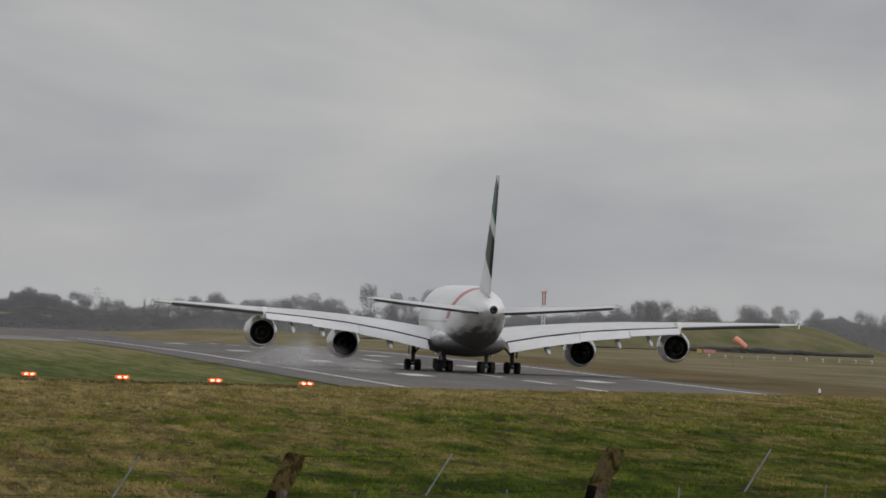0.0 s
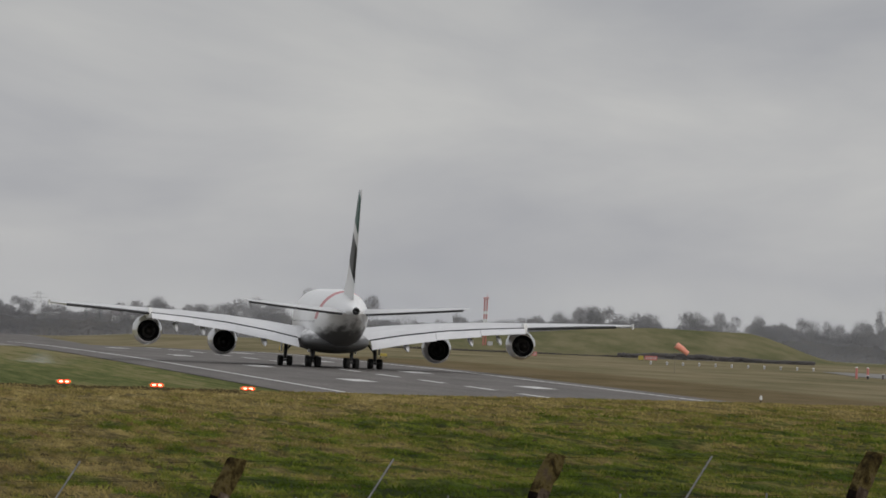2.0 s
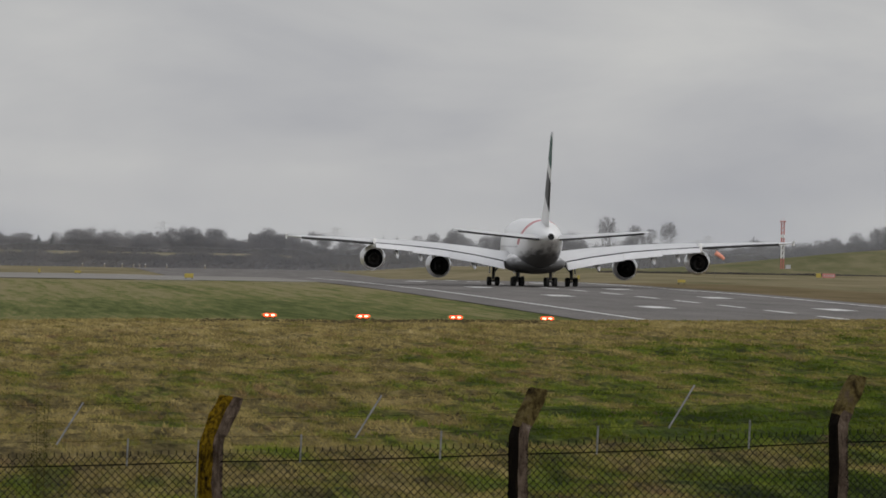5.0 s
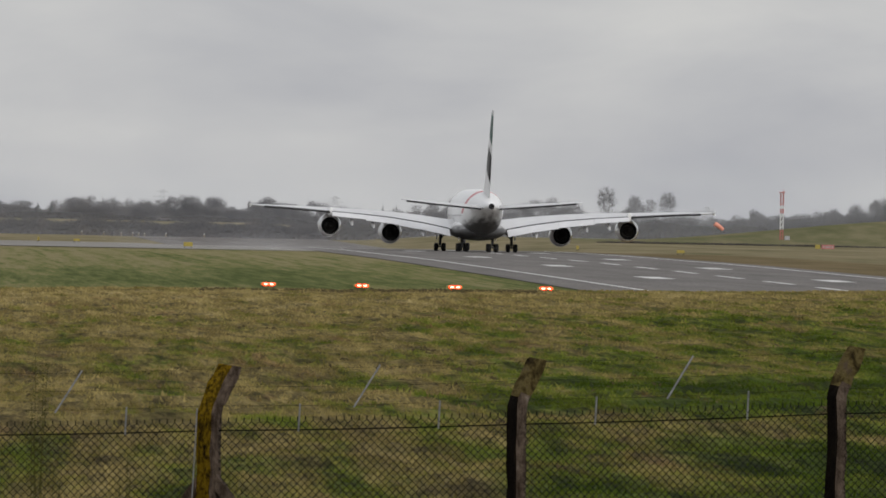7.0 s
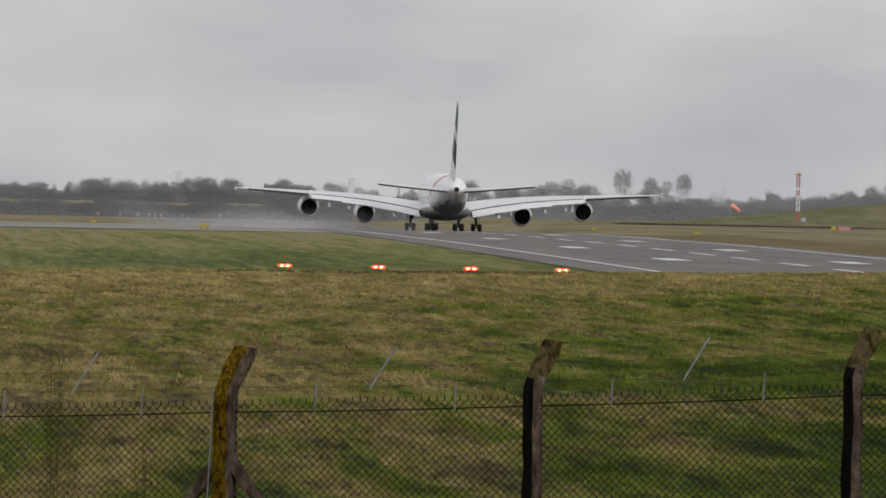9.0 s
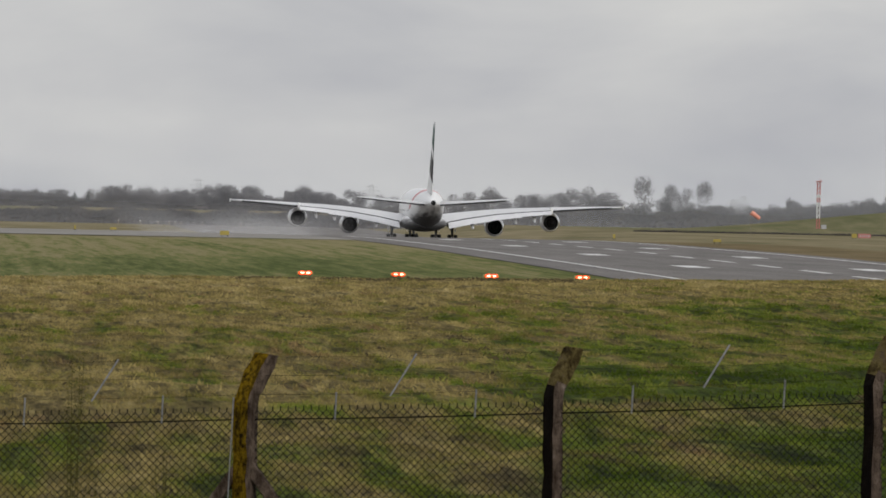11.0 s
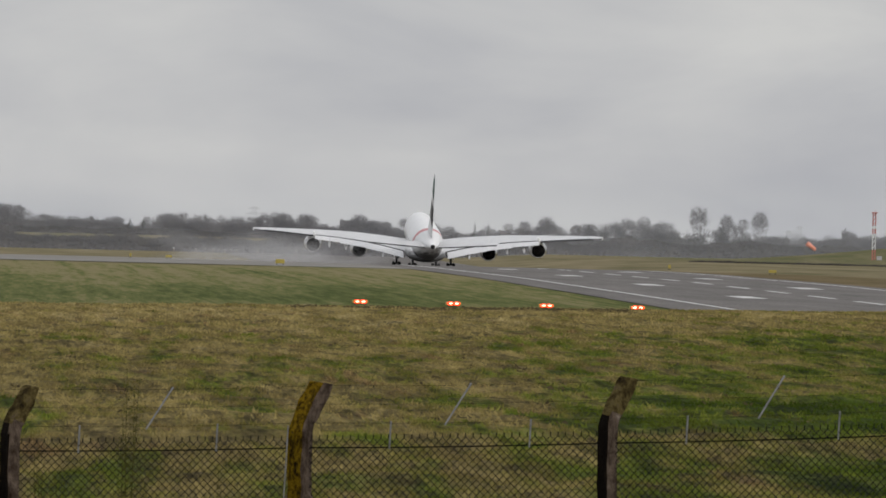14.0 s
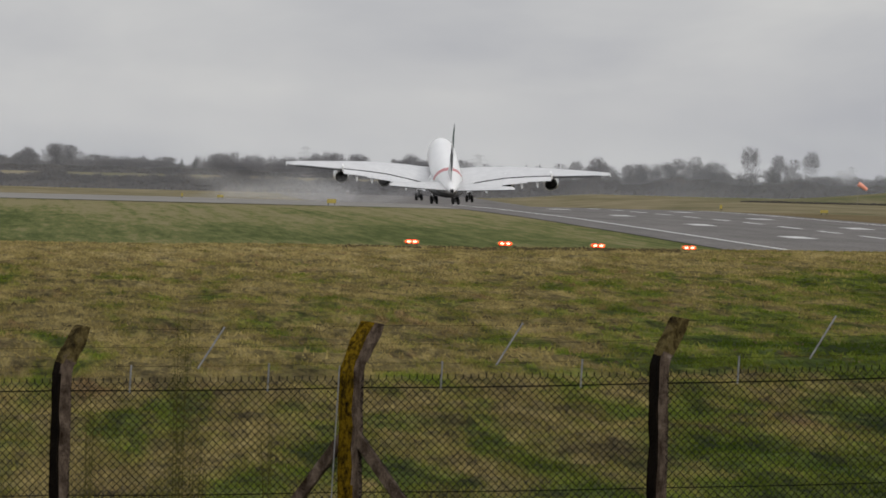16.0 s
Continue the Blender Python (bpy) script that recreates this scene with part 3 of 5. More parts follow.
def aero(x, z, le, te, thick, n=10, droop=0.0):
    """Aerofoil ring at span x; le and te are stations aft of the nose."""
    chord, up, lo = te - le, [], []
    for i in range(n + 1):
        k = (1 - math.cos(math.pi * i / n)) / 2
        t = thick * chord * 2.97 * (0.2969 * math.sqrt(k) - 0.126 * k - 0.3516 * k * k + 0.2843 * k ** 3 - 0.1036 * k ** 4) * 1.7
        mid = z - droop * k + 0.014 * chord * math.sin(math.pi * k)
        up.append((x, NOSE - le - chord * k, mid + t * 0.9))
        lo.append((x, NOSE - le - chord * k, mid - t))
    return up + lo[-2:0:-1]


# span x: height of the trailing edge, leading and trailing stations, thickness, fall of the chord line
WING = [(3.0, 3.75, 20.0, 40.6, 0.125, 0.7), (5.0, 3.95, 21.5, 40.9, 0.12, 0.7), (9.0, 4.75, 24.2, 41.4, 0.11, 0.6), (14.8, 5.62, 28.2, 42.2, 0.1, 0.5), (20.0, 6.1, 31.8, 43.8, 0.1, 0.45),
        (25.7, 6.5, 35.9, 46.0, 0.095, 0.32), (32.0, 6.95, 40.6, 48.2, 0.09, 0.1), (37.5, 7.25, 44.8, 50.2, 0.085, 0.0), (39.8, 7.38, 46.9, 50.9, 0.07, 0.0)]


def wing_at(x):
    return lerp_table(WING, x)


def wing(side, parent):
    rings = []
    for x, z, le, te, th, fall in WING:
        cut = 1.6 if x < 26 else 0.25
        rings.append([(side * p[0], p[1], p[2]) for p in aero(x, z + fall, le, te - cut, th, droop=fall)])
    ob = part("wing", loft(rings), M_GREYW, parent, "light grey swept wing", smooth=True)
    # flaps hang below and behind the wing; a dark slot shows between
    for a, b, drop, chord in ((5.0, 13.72, 1.15, 3.6), (13.76, 19.72, 0.95, 3.2), (19.76, 25.6, 0.66, 2.7)):
        rr, dk = [], []
        for i in range(5):
            x = a + (b - a) * i / 4
            z, le, te, th, fall = wing_at(x)
            y0 = NOSE - te + 1.35
            taper = 1 - 0.10 * i / 4
            ring = []
            for k, tk in ((0, 0.05), (0.12, 0.2), (0.4, 0.22), (0.75, 0.12), (1, 0.02)):
                ring.append((side * x, y0 - chord * taper * k, z - 0.16 - drop * taper * k + tk))
            for k, tk in ((1, 0.02), (0.75, 0.1), (0.4, 0.16), (0.12, 0.14)):
                ring.append((side * x, y0 - chord * taper * k, z - 0.16 - drop * taper * k - tk))
            rr.append(ring)
        part("flap", loft(rr), M_FLAP, ob, smooth=False)
        # dark strip under the spoiler edge, drawn for the gap and its shadow
        s = []
        for i in range(5):
            x = a + (b - a) * i / 4
            z, le, te, th, fall = wing_at(x)
            y0 = NOSE - te + 1.62
            s.append([(side * x, y0, z + 0.10), (side * x, y0 - 0.35, z + 0.06), (side * x, y0 - 0.35, z - 0.12), (side * x, y0, z - 0.10)])
        part("spoiler_edge", loft(s), M_DARK, ob, "dark strip drawn for the gap and shadow at the spoiler edge")
    # ailerons, outer panels slightly drooped, underside shade painted as a dark edge
    rr = []
    for i in range(6):
        x = 26.0 + 11.5 * i / 5
        z, le, te, th, fall = wing_at(x)
        y0 = NOSE - te + 0.3
        rr.append([(side * x, y0, z + 0.09), (side * x, y0 - 0.9, z - 0.04), (side * x, y0 - 0.9, z - 0.22), (side * x, y0, z - 0.3)])
    part("aileron", loft(rr), M_DARK, ob, "aileron edge painted dark for its shade")
    # wing-tip fence
    fence_pts = [(0, 47.6, 7.35), (0, 50.3, 7.7), (0, 51.3, 7.74), (0, 50.9, 7.4), (0, 51.1, 7.0), (0, 50.3, 6.96)]
    ring = [[(side * (39.8 + dx), NOSE - st, z) for dx0, st, z in fence_pts] for dx in (0.0, 0.12)]
    part("wingtip_fence", loft(ring), M_WHITE, ob)
    # flap track fairings
    for x, ln, r in ((9.8, 7.0, 0.4), (18.4, 6.4, 0.34), (22.2, 6.0, 0.32)):
        z, le, te, th, fall = wing_at(x)
        prof = [(ln * 0.55, 0.02), (ln * 0.4, r * 0.6), (ln * 0.15, r), (-ln * 0.1, r * 0.95), (-ln * 0.32, r * 0.6), (-ln * 0.45, 0.04)]
        bm = lathe(prof, 12)
        bmesh.ops.transform(bm, verts=bm.verts, matrix=Matrix.Translation((side * x, NOSE - te - 0.1, z - 1.55)) @ pose(0, 0, 0, 13, 0, 0))
        part("flap_track_fairing", bm, M_GREYW, ob, smooth=True)
    for x, z, st in ((14.85, 3.2, 30.5), (25.75, 4.22, 37.4)):
        engine(side * x, z, st, ob)
    return ob


def engine(x, z, st, parent):
    """High-bypass engine: short white cowl, dark fan duct, core nozzle and plug. st is the station of the inlet lip."""
    place = Matrix.Translation((x, NOSE - st, z)) @ pose(0, 0, 0, 2, 0, 0)
    cowl = lathe([(-0.9, 1.38), (0.0, 1.52), (0.12, 1.66), (-0.2, 1.84), (-1.2, 1.99), (-2.4, 2.04), (-3.6, 1.88), (-4.4, 1.71), (-4.95, 1.59), (-5.06, 1.565), (-5.1, 1.545), (-5.1, 1.51), (-5.06, 1.5), (-3.8, 1.58), (-2.6, 1.56)], 36)
    bmesh.ops.transform(cowl, verts=cowl.verts, matrix=place)
    ob = part("engine", cowl, M_COWL, parent, "white engine cowl with a dark exhaust", smooth=True)
    return ob


def engine_inside(x, z, st, parent):
    place = Matrix.Translation((x, NOSE - st, z)) @ pose(0, 0, 0, 2, 0, 0)
    duct = lathe([(-1.0, 0.3), (-1.0, 1.5), (-1.02, 1.5), (-1.02, 0.3)], 36)
    add = lathe([(-2.55, 1.6), (-2.55, 0.6)], 36)
    me = bpy.data.meshes.new("tmp")
    add.to_mesh(me)
    duct.from_mesh(me)
    add.free()
    bmesh.ops.transform(duct, verts=duct.verts, matrix=place)
    part("fan_duct", duct, M_DARK, parent, "dark fan duct")
    core = lathe([(-2.6, 1.0), (-4.6, 0.98), (-6.0, 0.72), (-6.0, 0.66), (-5.0, 0.7)], 28)
    bmesh.ops.transform(core, verts=core.verts, matrix=place)
    part("core_nozzle", core, M_HOT, parent, "dark metal core nozzle", smooth=True)
    plug = lathe([(-4.9, 0.66), (-5.6, 0.5), (-6.3, 0.26), (-6.9, 0.05)], 20)
    bmesh.ops.transform(plug, verts=plug.verts, matrix=place)
    part("exhaust_plug", plug, M_HOT, parent, smooth=True)
    py = box((0.55, 7.0, 1.5), (0, -3.8, 2.0), place @ pose(0, 0, 0, -4, 0, 0), 0.2)
    part("pylon", py, M_WHITE, parent, smooth=False)


def bogie(x, st, rows_, parent, brace):
    """One main gear: strut, brace, beam and its wheels."""
    y = NOSE - st
    leg = rod((x, y, 1.0), (x - 0.15 * brace, y, 4.3), 0.24, 0.3, 12)
    add_rod(leg, (x, y, 2.0), (x - brace * 1.7, y, 4.0), 0.13, n=8)
    add_rod(leg, (x, y + 0.3, 1.6), (x, y + 1.7, 3.8), 0.1, n=8)
    add_box(leg, (0.34, 1.7 * (rows_ - 1) + 0.5, 0.34), (x, y, 0.78), bevel=0.05)
    ob = part("main_gear" if rows_ > 1 else "nose_gear", leg, M_STEEL, parent, "grey steel landing gear leg")
    for r in range(rows_):
        yy = y + (r - (rows_ - 1) / 2) * 1.7
        add = rod((x - 0.7, yy, 0.72), (x + 0.7, yy, 0.72), 0.09, n=8)
        part("axle", add, M_STEEL, ob)
        for sx in (-0.64, 0.64):
            tyre = bmesh.new()
            prof = [(-0.3, 0.38), (-0.305, 0.56), (-0.25, 0.67), (-0.12, 0.71), (0.12, 0.71), (0.25, 0.67), (0.305, 0.56), (0.3, 0.38)]
            rings = [[(x + sx + a, yy + r_ * math.cos(2 * math.pi * i / 20), 0.71 + r_ * math.sin(2 * math.pi * i / 20)) for i in range(20)] for a, r_ in prof]
            loft(rings, True, tyre)
            part("wheel", tyre, M_RUBBER, ob, "black rubber tyre", smooth=False)
    door = box((0.07, 2.2, 1.9), (x + 0.55 * (1 if x > 0 else -1), y + 0.2, 2.9), None, 0.02)
    part("gear_door", door, M_WHITE, ob)
    return ob


def airliner():
    top = anchor("airliner", (102, 1047, 0))
    tagged(top, "large white four-engined double-deck airliner with red tail band", "airplane")
    rings = [oval(NOSE - st, hw, a, b) for st, hw, a, b in BODY]
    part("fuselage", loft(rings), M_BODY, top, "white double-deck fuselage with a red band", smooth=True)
    cone = lathe([(0.0, 0.5), (-0.5, 0.38), (-0.5, 0.26), (-0.1, 0.24), (-0.1, 0.02)], 20)
    bmesh.ops.transform(cone, verts=cone.verts, matrix=Matrix.Translation((0, NOSE - 71.25, 7.86)))
    part("exhaust_cone", cone, M_DARK, top, "dark tail exhaust outlet", smooth=True)
    fair = []
    for st, hw, a, b in ((17, 3.0, 3.6, 2.4), (20, 3.8, 4.8, 2.05), (25, 4.4, 5.6, 1.95), (33, 4.6, 5.7, 1.92), (40, 4.6, 5.6, 1.92), (44, 4.45, 5.3, 1.98), (47, 4.0, 4.9, 2.15), (49.5, 3.0, 4.4, 2.4), (51, 1.6, 3.8, 2.7)):
        fair.append(oval(NOSE - st, hw, a, b, 32))
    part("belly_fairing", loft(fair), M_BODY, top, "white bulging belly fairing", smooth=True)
    fin = []
    for z, le, te, th in ((9.4, 51.5, 66.3, 0.5), (10.6, 54.6, 66.8, 0.5), (13, 58.0, 67.9, 0.38), (18, 62.9, 69.9, 0.26), (22.5, 67.0, 71.5, 0.17), (24.1, 68.6, 72.0, 0.11)):
        ring = []
        for k, t in ((0, 0), (0.06, 0.55), (0.2, 0.92), (0.4, 1), (0.7, 0.6), (1, 0.06)):
            ring.append((th * t, NOSE - le - (te - le) * k, z))
        for k, t in ((1, 0.06), (0.7, 0.6), (0.4, 1), (0.2, 0.92), (0.06, 0.55)):
            ring.append((-th * t, NOSE - le - (te - le) * k, z))
        fin.append(ring)
    finp = part("fin", loft(fin), M_FIN, top, "white tail fin with dark green and black waving bands", smooth=True)
    rud = loft([[(-0.02, NOSE - 67.0, 11.2), (0.02, NOSE - 67.0, 11.2), (0.02, NOSE - 67.3, 11.2), (-0.02, NOSE - 67.3, 11.2)],
                [(-0.02, NOSE - 71.9, 23.8), (0.02, NOSE - 71.9, 23.8), (0.02, NOSE - 72.15, 23.8), (-0.02, NOSE - 72.15, 23.8)]])
    part("rudder_edge", rud, M_GREYW, finp)
    glass = box((0.02, 0.16, 0.26), (0, 0, 0), None, 0.008)
    first = part("cabin_window", glass, M_PALE, top, "small grey cabin window")
    first.matrix_basis = pose(-3.56, NOSE - 11.0, 6.25)
    for side in (-1, 1):
        for i in range(42):
            w_ = first if (i == 0 and side < 0) else new("cabin_window", first.data)
            w_.parent = top
            w_["label"] = "small grey cabin window"
            w_.matrix_basis = pose(side * 3.555, NOSE - 11.0 - 0.92 * i, 6.25)
    for side in (-1, 1):
        st_ = []
        for x, z, le, te, th, fall in ((0.9, 7.5, 56.5, 68.6, 0.075, 0.12), (4.5, 7.78, 59.5, 69.3, 0.072, 0.1), (10, 8.26, 64.0, 70.4, 0.07, 0.08), (14.6, 8.7, 67.7, 71.4, 0.065, 0.05), (15.2, 8.74, 68.9, 71.5, 0.05, 0.03)):
            st_.append([(side * p[0], p[1], p[2]) for p in aero(x, z + fall, le, te, th, droop=fall)])
        tp = part("tailplane", loft(st_), M_GREYW, top, "light grey tailplane", smooth=True)
        # strip a little below the edge: the elevator's shaded underside painted dark
        el_ = []
        for x, z, te in ((1.6, 7.56, 68.75), (4.5, 7.78, 69.3), (10, 8.26, 70.4), (14.4, 8.68, 71.35)):
            el_.append([(side * x, NOSE - te + 0.5, z - 0.02), (side * x, NOSE - te - 0.1, z - 0.05), (side * x, NOSE - te - 0.1, z - 0.2), (side * x, NOSE - te + 0.5, z - 0.3)])
        part("elevator_shade", loft(el_), M_DARK, tp, "dark strip painted for the shaded elevator underside")
        w = wing(side, top)
        for x, z, st in ((14.85, 3.2, 30.5), (25.75, 4.22, 37.4)):
            eng = [c for c in w.children if c.name.startswith("engine") and abs(c.data.vertices[0].co.x - side * x) < 3][0]
            engine_inside(side * x, z, st, eng)
        bogie(side * 6.23, 34.6, 2, top, side)
        bogie(side * 2.63, 38.0, 3, top, -0.3 * side)
    bogie(0, 5.2, 1, top, 0.01)
    return top


plane = airliner()


# ---- approach-angle lamps: four red units beside the runway ----
def papi_unit(x, y, z):
    base = ground_z(x, y)
    top = anchor("glide_lamp", (x, y, base))
    tagged(top, "low lamp unit with two glowing red lenses on short legs", "runway light", "row of four red glide path lamps")
    h = z - base
    part("housing", box((1.5, 1.0, 0.3), (0, 0.52, h), None, 0.05), M_YELLOW, top, "dull yellow metal housing")
    for sx in (-0.5, 0.5):
        part("leg", rod((sx, 0.2, -0.05), (sx, 0.2, h - 0.14), 0.05), M_STEEL, top)
        part("leg", rod((sx, 0.9, -0.05), (sx, 0.9, h - 0.14), 0.05), M_STEEL, top)
    for sx in (-0.29, 0.29):
        lens = lathe([(-0.14, 0.02), (-0.12, 0.12), (-0.06, 0.2), (0.06, 0.24)], 20)
        bmesh.ops.transform(lens, verts=lens.verts, matrix=pose(sx, -0.02, h) @ Matrix.Diagonal((1.5, 1, 0.76, 1)))
        le = part("lens", lens, M_PAPI, top, "glowing red lens", smooth=True)
        core = lathe([(-0.18, 0.01), (-0.17, 0.06), (-0.15, 0.12)], 14)
        bmesh.ops.transform(core, verts=core.verts, matrix=pose(sx, -0.02, h) @ Matrix.Diagonal((1.6, 1, 0.7, 1)))
        part("bulb_glare", core, M_PAPIC, le, "white-hot lamp centre", smooth=True)
    return top


for x, y, z in ((37.26, 818.15, 0.05), (46.3, 817.7, 0.07), (55.28, 817.1, 0.09), (64.09, 816.5, 0.11)):
    papi_unit(x, y, z)


# ---- perimeter fence: cranked concrete posts, chain-link, barbed wire ----
def fence_spot(bearing_x, z):
    """A point of the fence line by its cross distance on the 84 m line; the fence runs a little askew."""
    d = 84.0 - 0.30 * (bearing_x - 4.7)
    k = d / 84.0
    return Vector((bearing_x * k, math.sqrt(84.0 ** 2 - bearing_x ** 2) * k, EYE[2] + (z - EYE[2]) * k))


POSTS = [(-2.5, 5.58), (0.38, 5.66), (3.26, 5.76), (6.31, 5.88), (9.47, 6.05), (12.6, 6.2)]
fence = anchor("perimeter_fence", (0, 0, 0))
tagged(fence, "old chain-link airfield fence on cranked mossy concrete posts", "fence")
ARM = Vector((0.215, 0.20, 0.43))


def cranked_post(x, zc, thick, mat, label):
    c = fence_spot(x, zc)
    g = ground_z(c.x, c.y) - 0.1
    rings = []
    turn = Matrix.Rotation(radians(54 if mat is M_LICHEN else 33), 3, "Z")
    def sq(p, w, tilt=0.0):
        pts = []
        for a, b in ((-1, -0.82), (-0.82, -1), (0.82, -1), (1, -0.82), (1, 0.82), (0.82, 1), (-0.82, 1), (-1, 0.82)):
            v = turn @ Vector((a * w / 2, b * w / 2, 0))
            v.z = -tilt * v.x
            v += Vector((noise.noise((p.z * 9, a, x + b)), noise.noise((p.z * 9, b, x - a)), 0)) * 0.02
            pts.append(p + v)
        return pts
    n = 10
    for i in range(n + 1):
        p = Vector((c.x, c.y, g + (c.z - 0.05 - g) * i / n))
        p += Vector((noise.noise((x, i * 0.7, 1)), noise.noise((x, i * 0.7, 5)), 0)) * 0.006
        rings.append(sq(p, thick * (1 + 0.05 * noise.noise((x, i, 9)))))
    for i in range(1, 10):
        p = c + ARM * (i / 9)
        rings.append(sq(p, thick * (0.96 - 0.012 * i + 0.05 * noise.noise((x, i * 1.3, 2))), (0.55 if i < 9 else 0.15) * min(1, i / 2.5)))
    bm = loft(rings)
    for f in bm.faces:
        # lichen covers the left of one post; the others have shade painted there
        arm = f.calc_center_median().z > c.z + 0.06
        if arm and mat is M_SHADED:
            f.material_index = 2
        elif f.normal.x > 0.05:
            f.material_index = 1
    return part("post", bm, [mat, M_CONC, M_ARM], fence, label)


for i, (x, zc) in enumerate(POSTS):
    if i == 2:
        ob = cranked_post(x, zc, 0.19, M_LICHEN, "thick concrete post crusted with orange lichen")
        c = fence_spot(x, zc)
        for s in (-1, 1):
            foot = fence_spot(x + s * 0.95, 0)
            a = Vector((c.x, c.y, c.z - 0.62))
            b = Vector((foot.x, foot.y, ground_z(foot.x, foot.y) - 0.1))
            q = (b - a).to_track_quat("Z", "X").to_matrix().to_4x4()
            bm = box((0.11, 0.11, (b - a).length), (0, 0, (b - a).length / 2), Matrix.Translation(a) @ q, 0.012)
            part("strut", bm, M_CONC, fence, "mossy concrete brace")
        part("tension_bar", rod(c + Vector((-0.13, -0.1, 0.0)), Vector((c.x - 0.2, c.y - 0.1, ground_z(c.x, c.y))), 0.0065), M_DROP, fence, "dull steel tension bar")
    else:
        cranked_post(x, zc, 0.15, M_SHADED, "weathered cranked concrete post")

# upright stays along each bay, by the bay's first post
STAYS = {-2.5: (0.26, 0.715), 0.38: (0.235, 0.71), 3.26: (0.29, 0.745), 6.31: (0.245, 0.72), 9.47: (0.26, 0.72)}
MESH_DROP = 0.22   # top selvage below the crank


def fence_line(x):
    """Crank height along the fence, between the posts."""
    return lerp_table(POSTS, x)[0]


def strand(points, r, name, mat=None):
    bm = bmesh.new()
    rings = []
    for p in points:
        rings.append([(p[0], p[1] + r * math.cos(a), p[2] + r * math.sin(a)) for a in (0.5, 2.6, 4.7)])
    loft(rings, True, bm)
    return part(name, bm, mat or M_GALV, fence)


for (xa, za), (xb, zb) in zip(POSTS, POSTS[1:]):
    # chain link: each wire a zigzag, woven side by side
    pitch, rise = 0.038, 0.039
    vs, fs = [], []
    n = round((xb - xa) / pitch)
    for k in range(n):
        x0 = xa + (xb - xa) * (k + 0.5) / n
        low = fence_spot(x0, 0)
        bottom = ground_z(low.x, low.y) + 0.03
        top = fence_line(x0) - MESH_DROP + 0.12
        steps = int((top - bottom) / rise)
        first = len(vs)
        for i in range(steps + 1):
            zz = top - i * rise
            turn_ = max(i, 1)   # the cut ends stand upright above the top row
            dx = pitch * 0.49 if (turn_ + k) % 2 else -pitch * 0.49
            p = fence_spot(x0 + dx + 0.006 * noise.noise((x0 * 3, zz * 3, 0)), zz)
            dy = 0.006 if (i % 2) else -0.006
            r = 0.0056
            for a in (0.5, 2.6, 4.7):
                vs.append((p.x + r * math.cos(a), p.y + dy + r * math.sin(a), p.z))
        for i in range(steps):
            for j in range(3):
                a, b = first + i * 3, first + (i + 1) * 3
                fs.append((a + j, a + (j + 1) % 3, b + (j + 1) % 3, b + j))
    tagged(sheet("chain_link_panel", vs, fs, M_GALV, fence), "dull galvanised chain-link mesh")
    # line wires
    m = 12
    xs = [xa + (xb - xa) * i / m for i in range(m + 1)]
    for drop, r in ((MESH_DROP, 0.008), (1.26, 0.006), (1.72, 0.006)):
        strand([fence_spot(x, fence_line(x) - drop - 0.012 * math.sin(math.pi * i / m)) for i, x in enumerate(xs)], r, "line_wire")
    for k in (0.06, 0.5, 0.93):
        pts = []
        for i, x in enumerate(xs):
            p = fence_spot(x, fence_line(x)) + ARM * k
            p.z -= 0.02 * math.sin(math.pi * i / m)
            pts.append(p)
        strand(pts, 0.0021, "barbed_wire")
        for i in range(26):
            x = xa + (xb - xa) * (i + 0.5) / 26
            p = fence_spot(x, fence_line(x)) + ARM * k
            p.z -= 0.02 * math.sin(math.pi * (i + 0.5) / 26)
            if i % 2 == 0 and k > 0.9:
                part("barb", rod(p + Vector((-0.012, 0, -0.02)), p + Vector((0.012, 0, 0.02)), 0.003, n=3), M_GALV, fence)
    # stays between the posts
    xm = xa + (xb - xa) * 0.49
    a = fence_spot(xm, fence_line(xm))
    part("angled_stay", rod(a + ARM * 0.02 + Vector((-0.07, 0, -0.03)), a + ARM * 0.93, 0.0105, n=6), M_DROP, fence, "pale slanting steel wire stay")
    for k in STAYS[round(xa, 2)]:
        x = xa + (xb - xa) * k
        p = fence_spot(x, fence_line(x) - MESH_DROP)
        part("upright_stay", rod((p.x, p.y, p.z - 0.03), (p.x + 0.01, p.y, p.z + 0.25), 0.0095, n=6), M_DROP, fence, "pale upright steel wire stay")


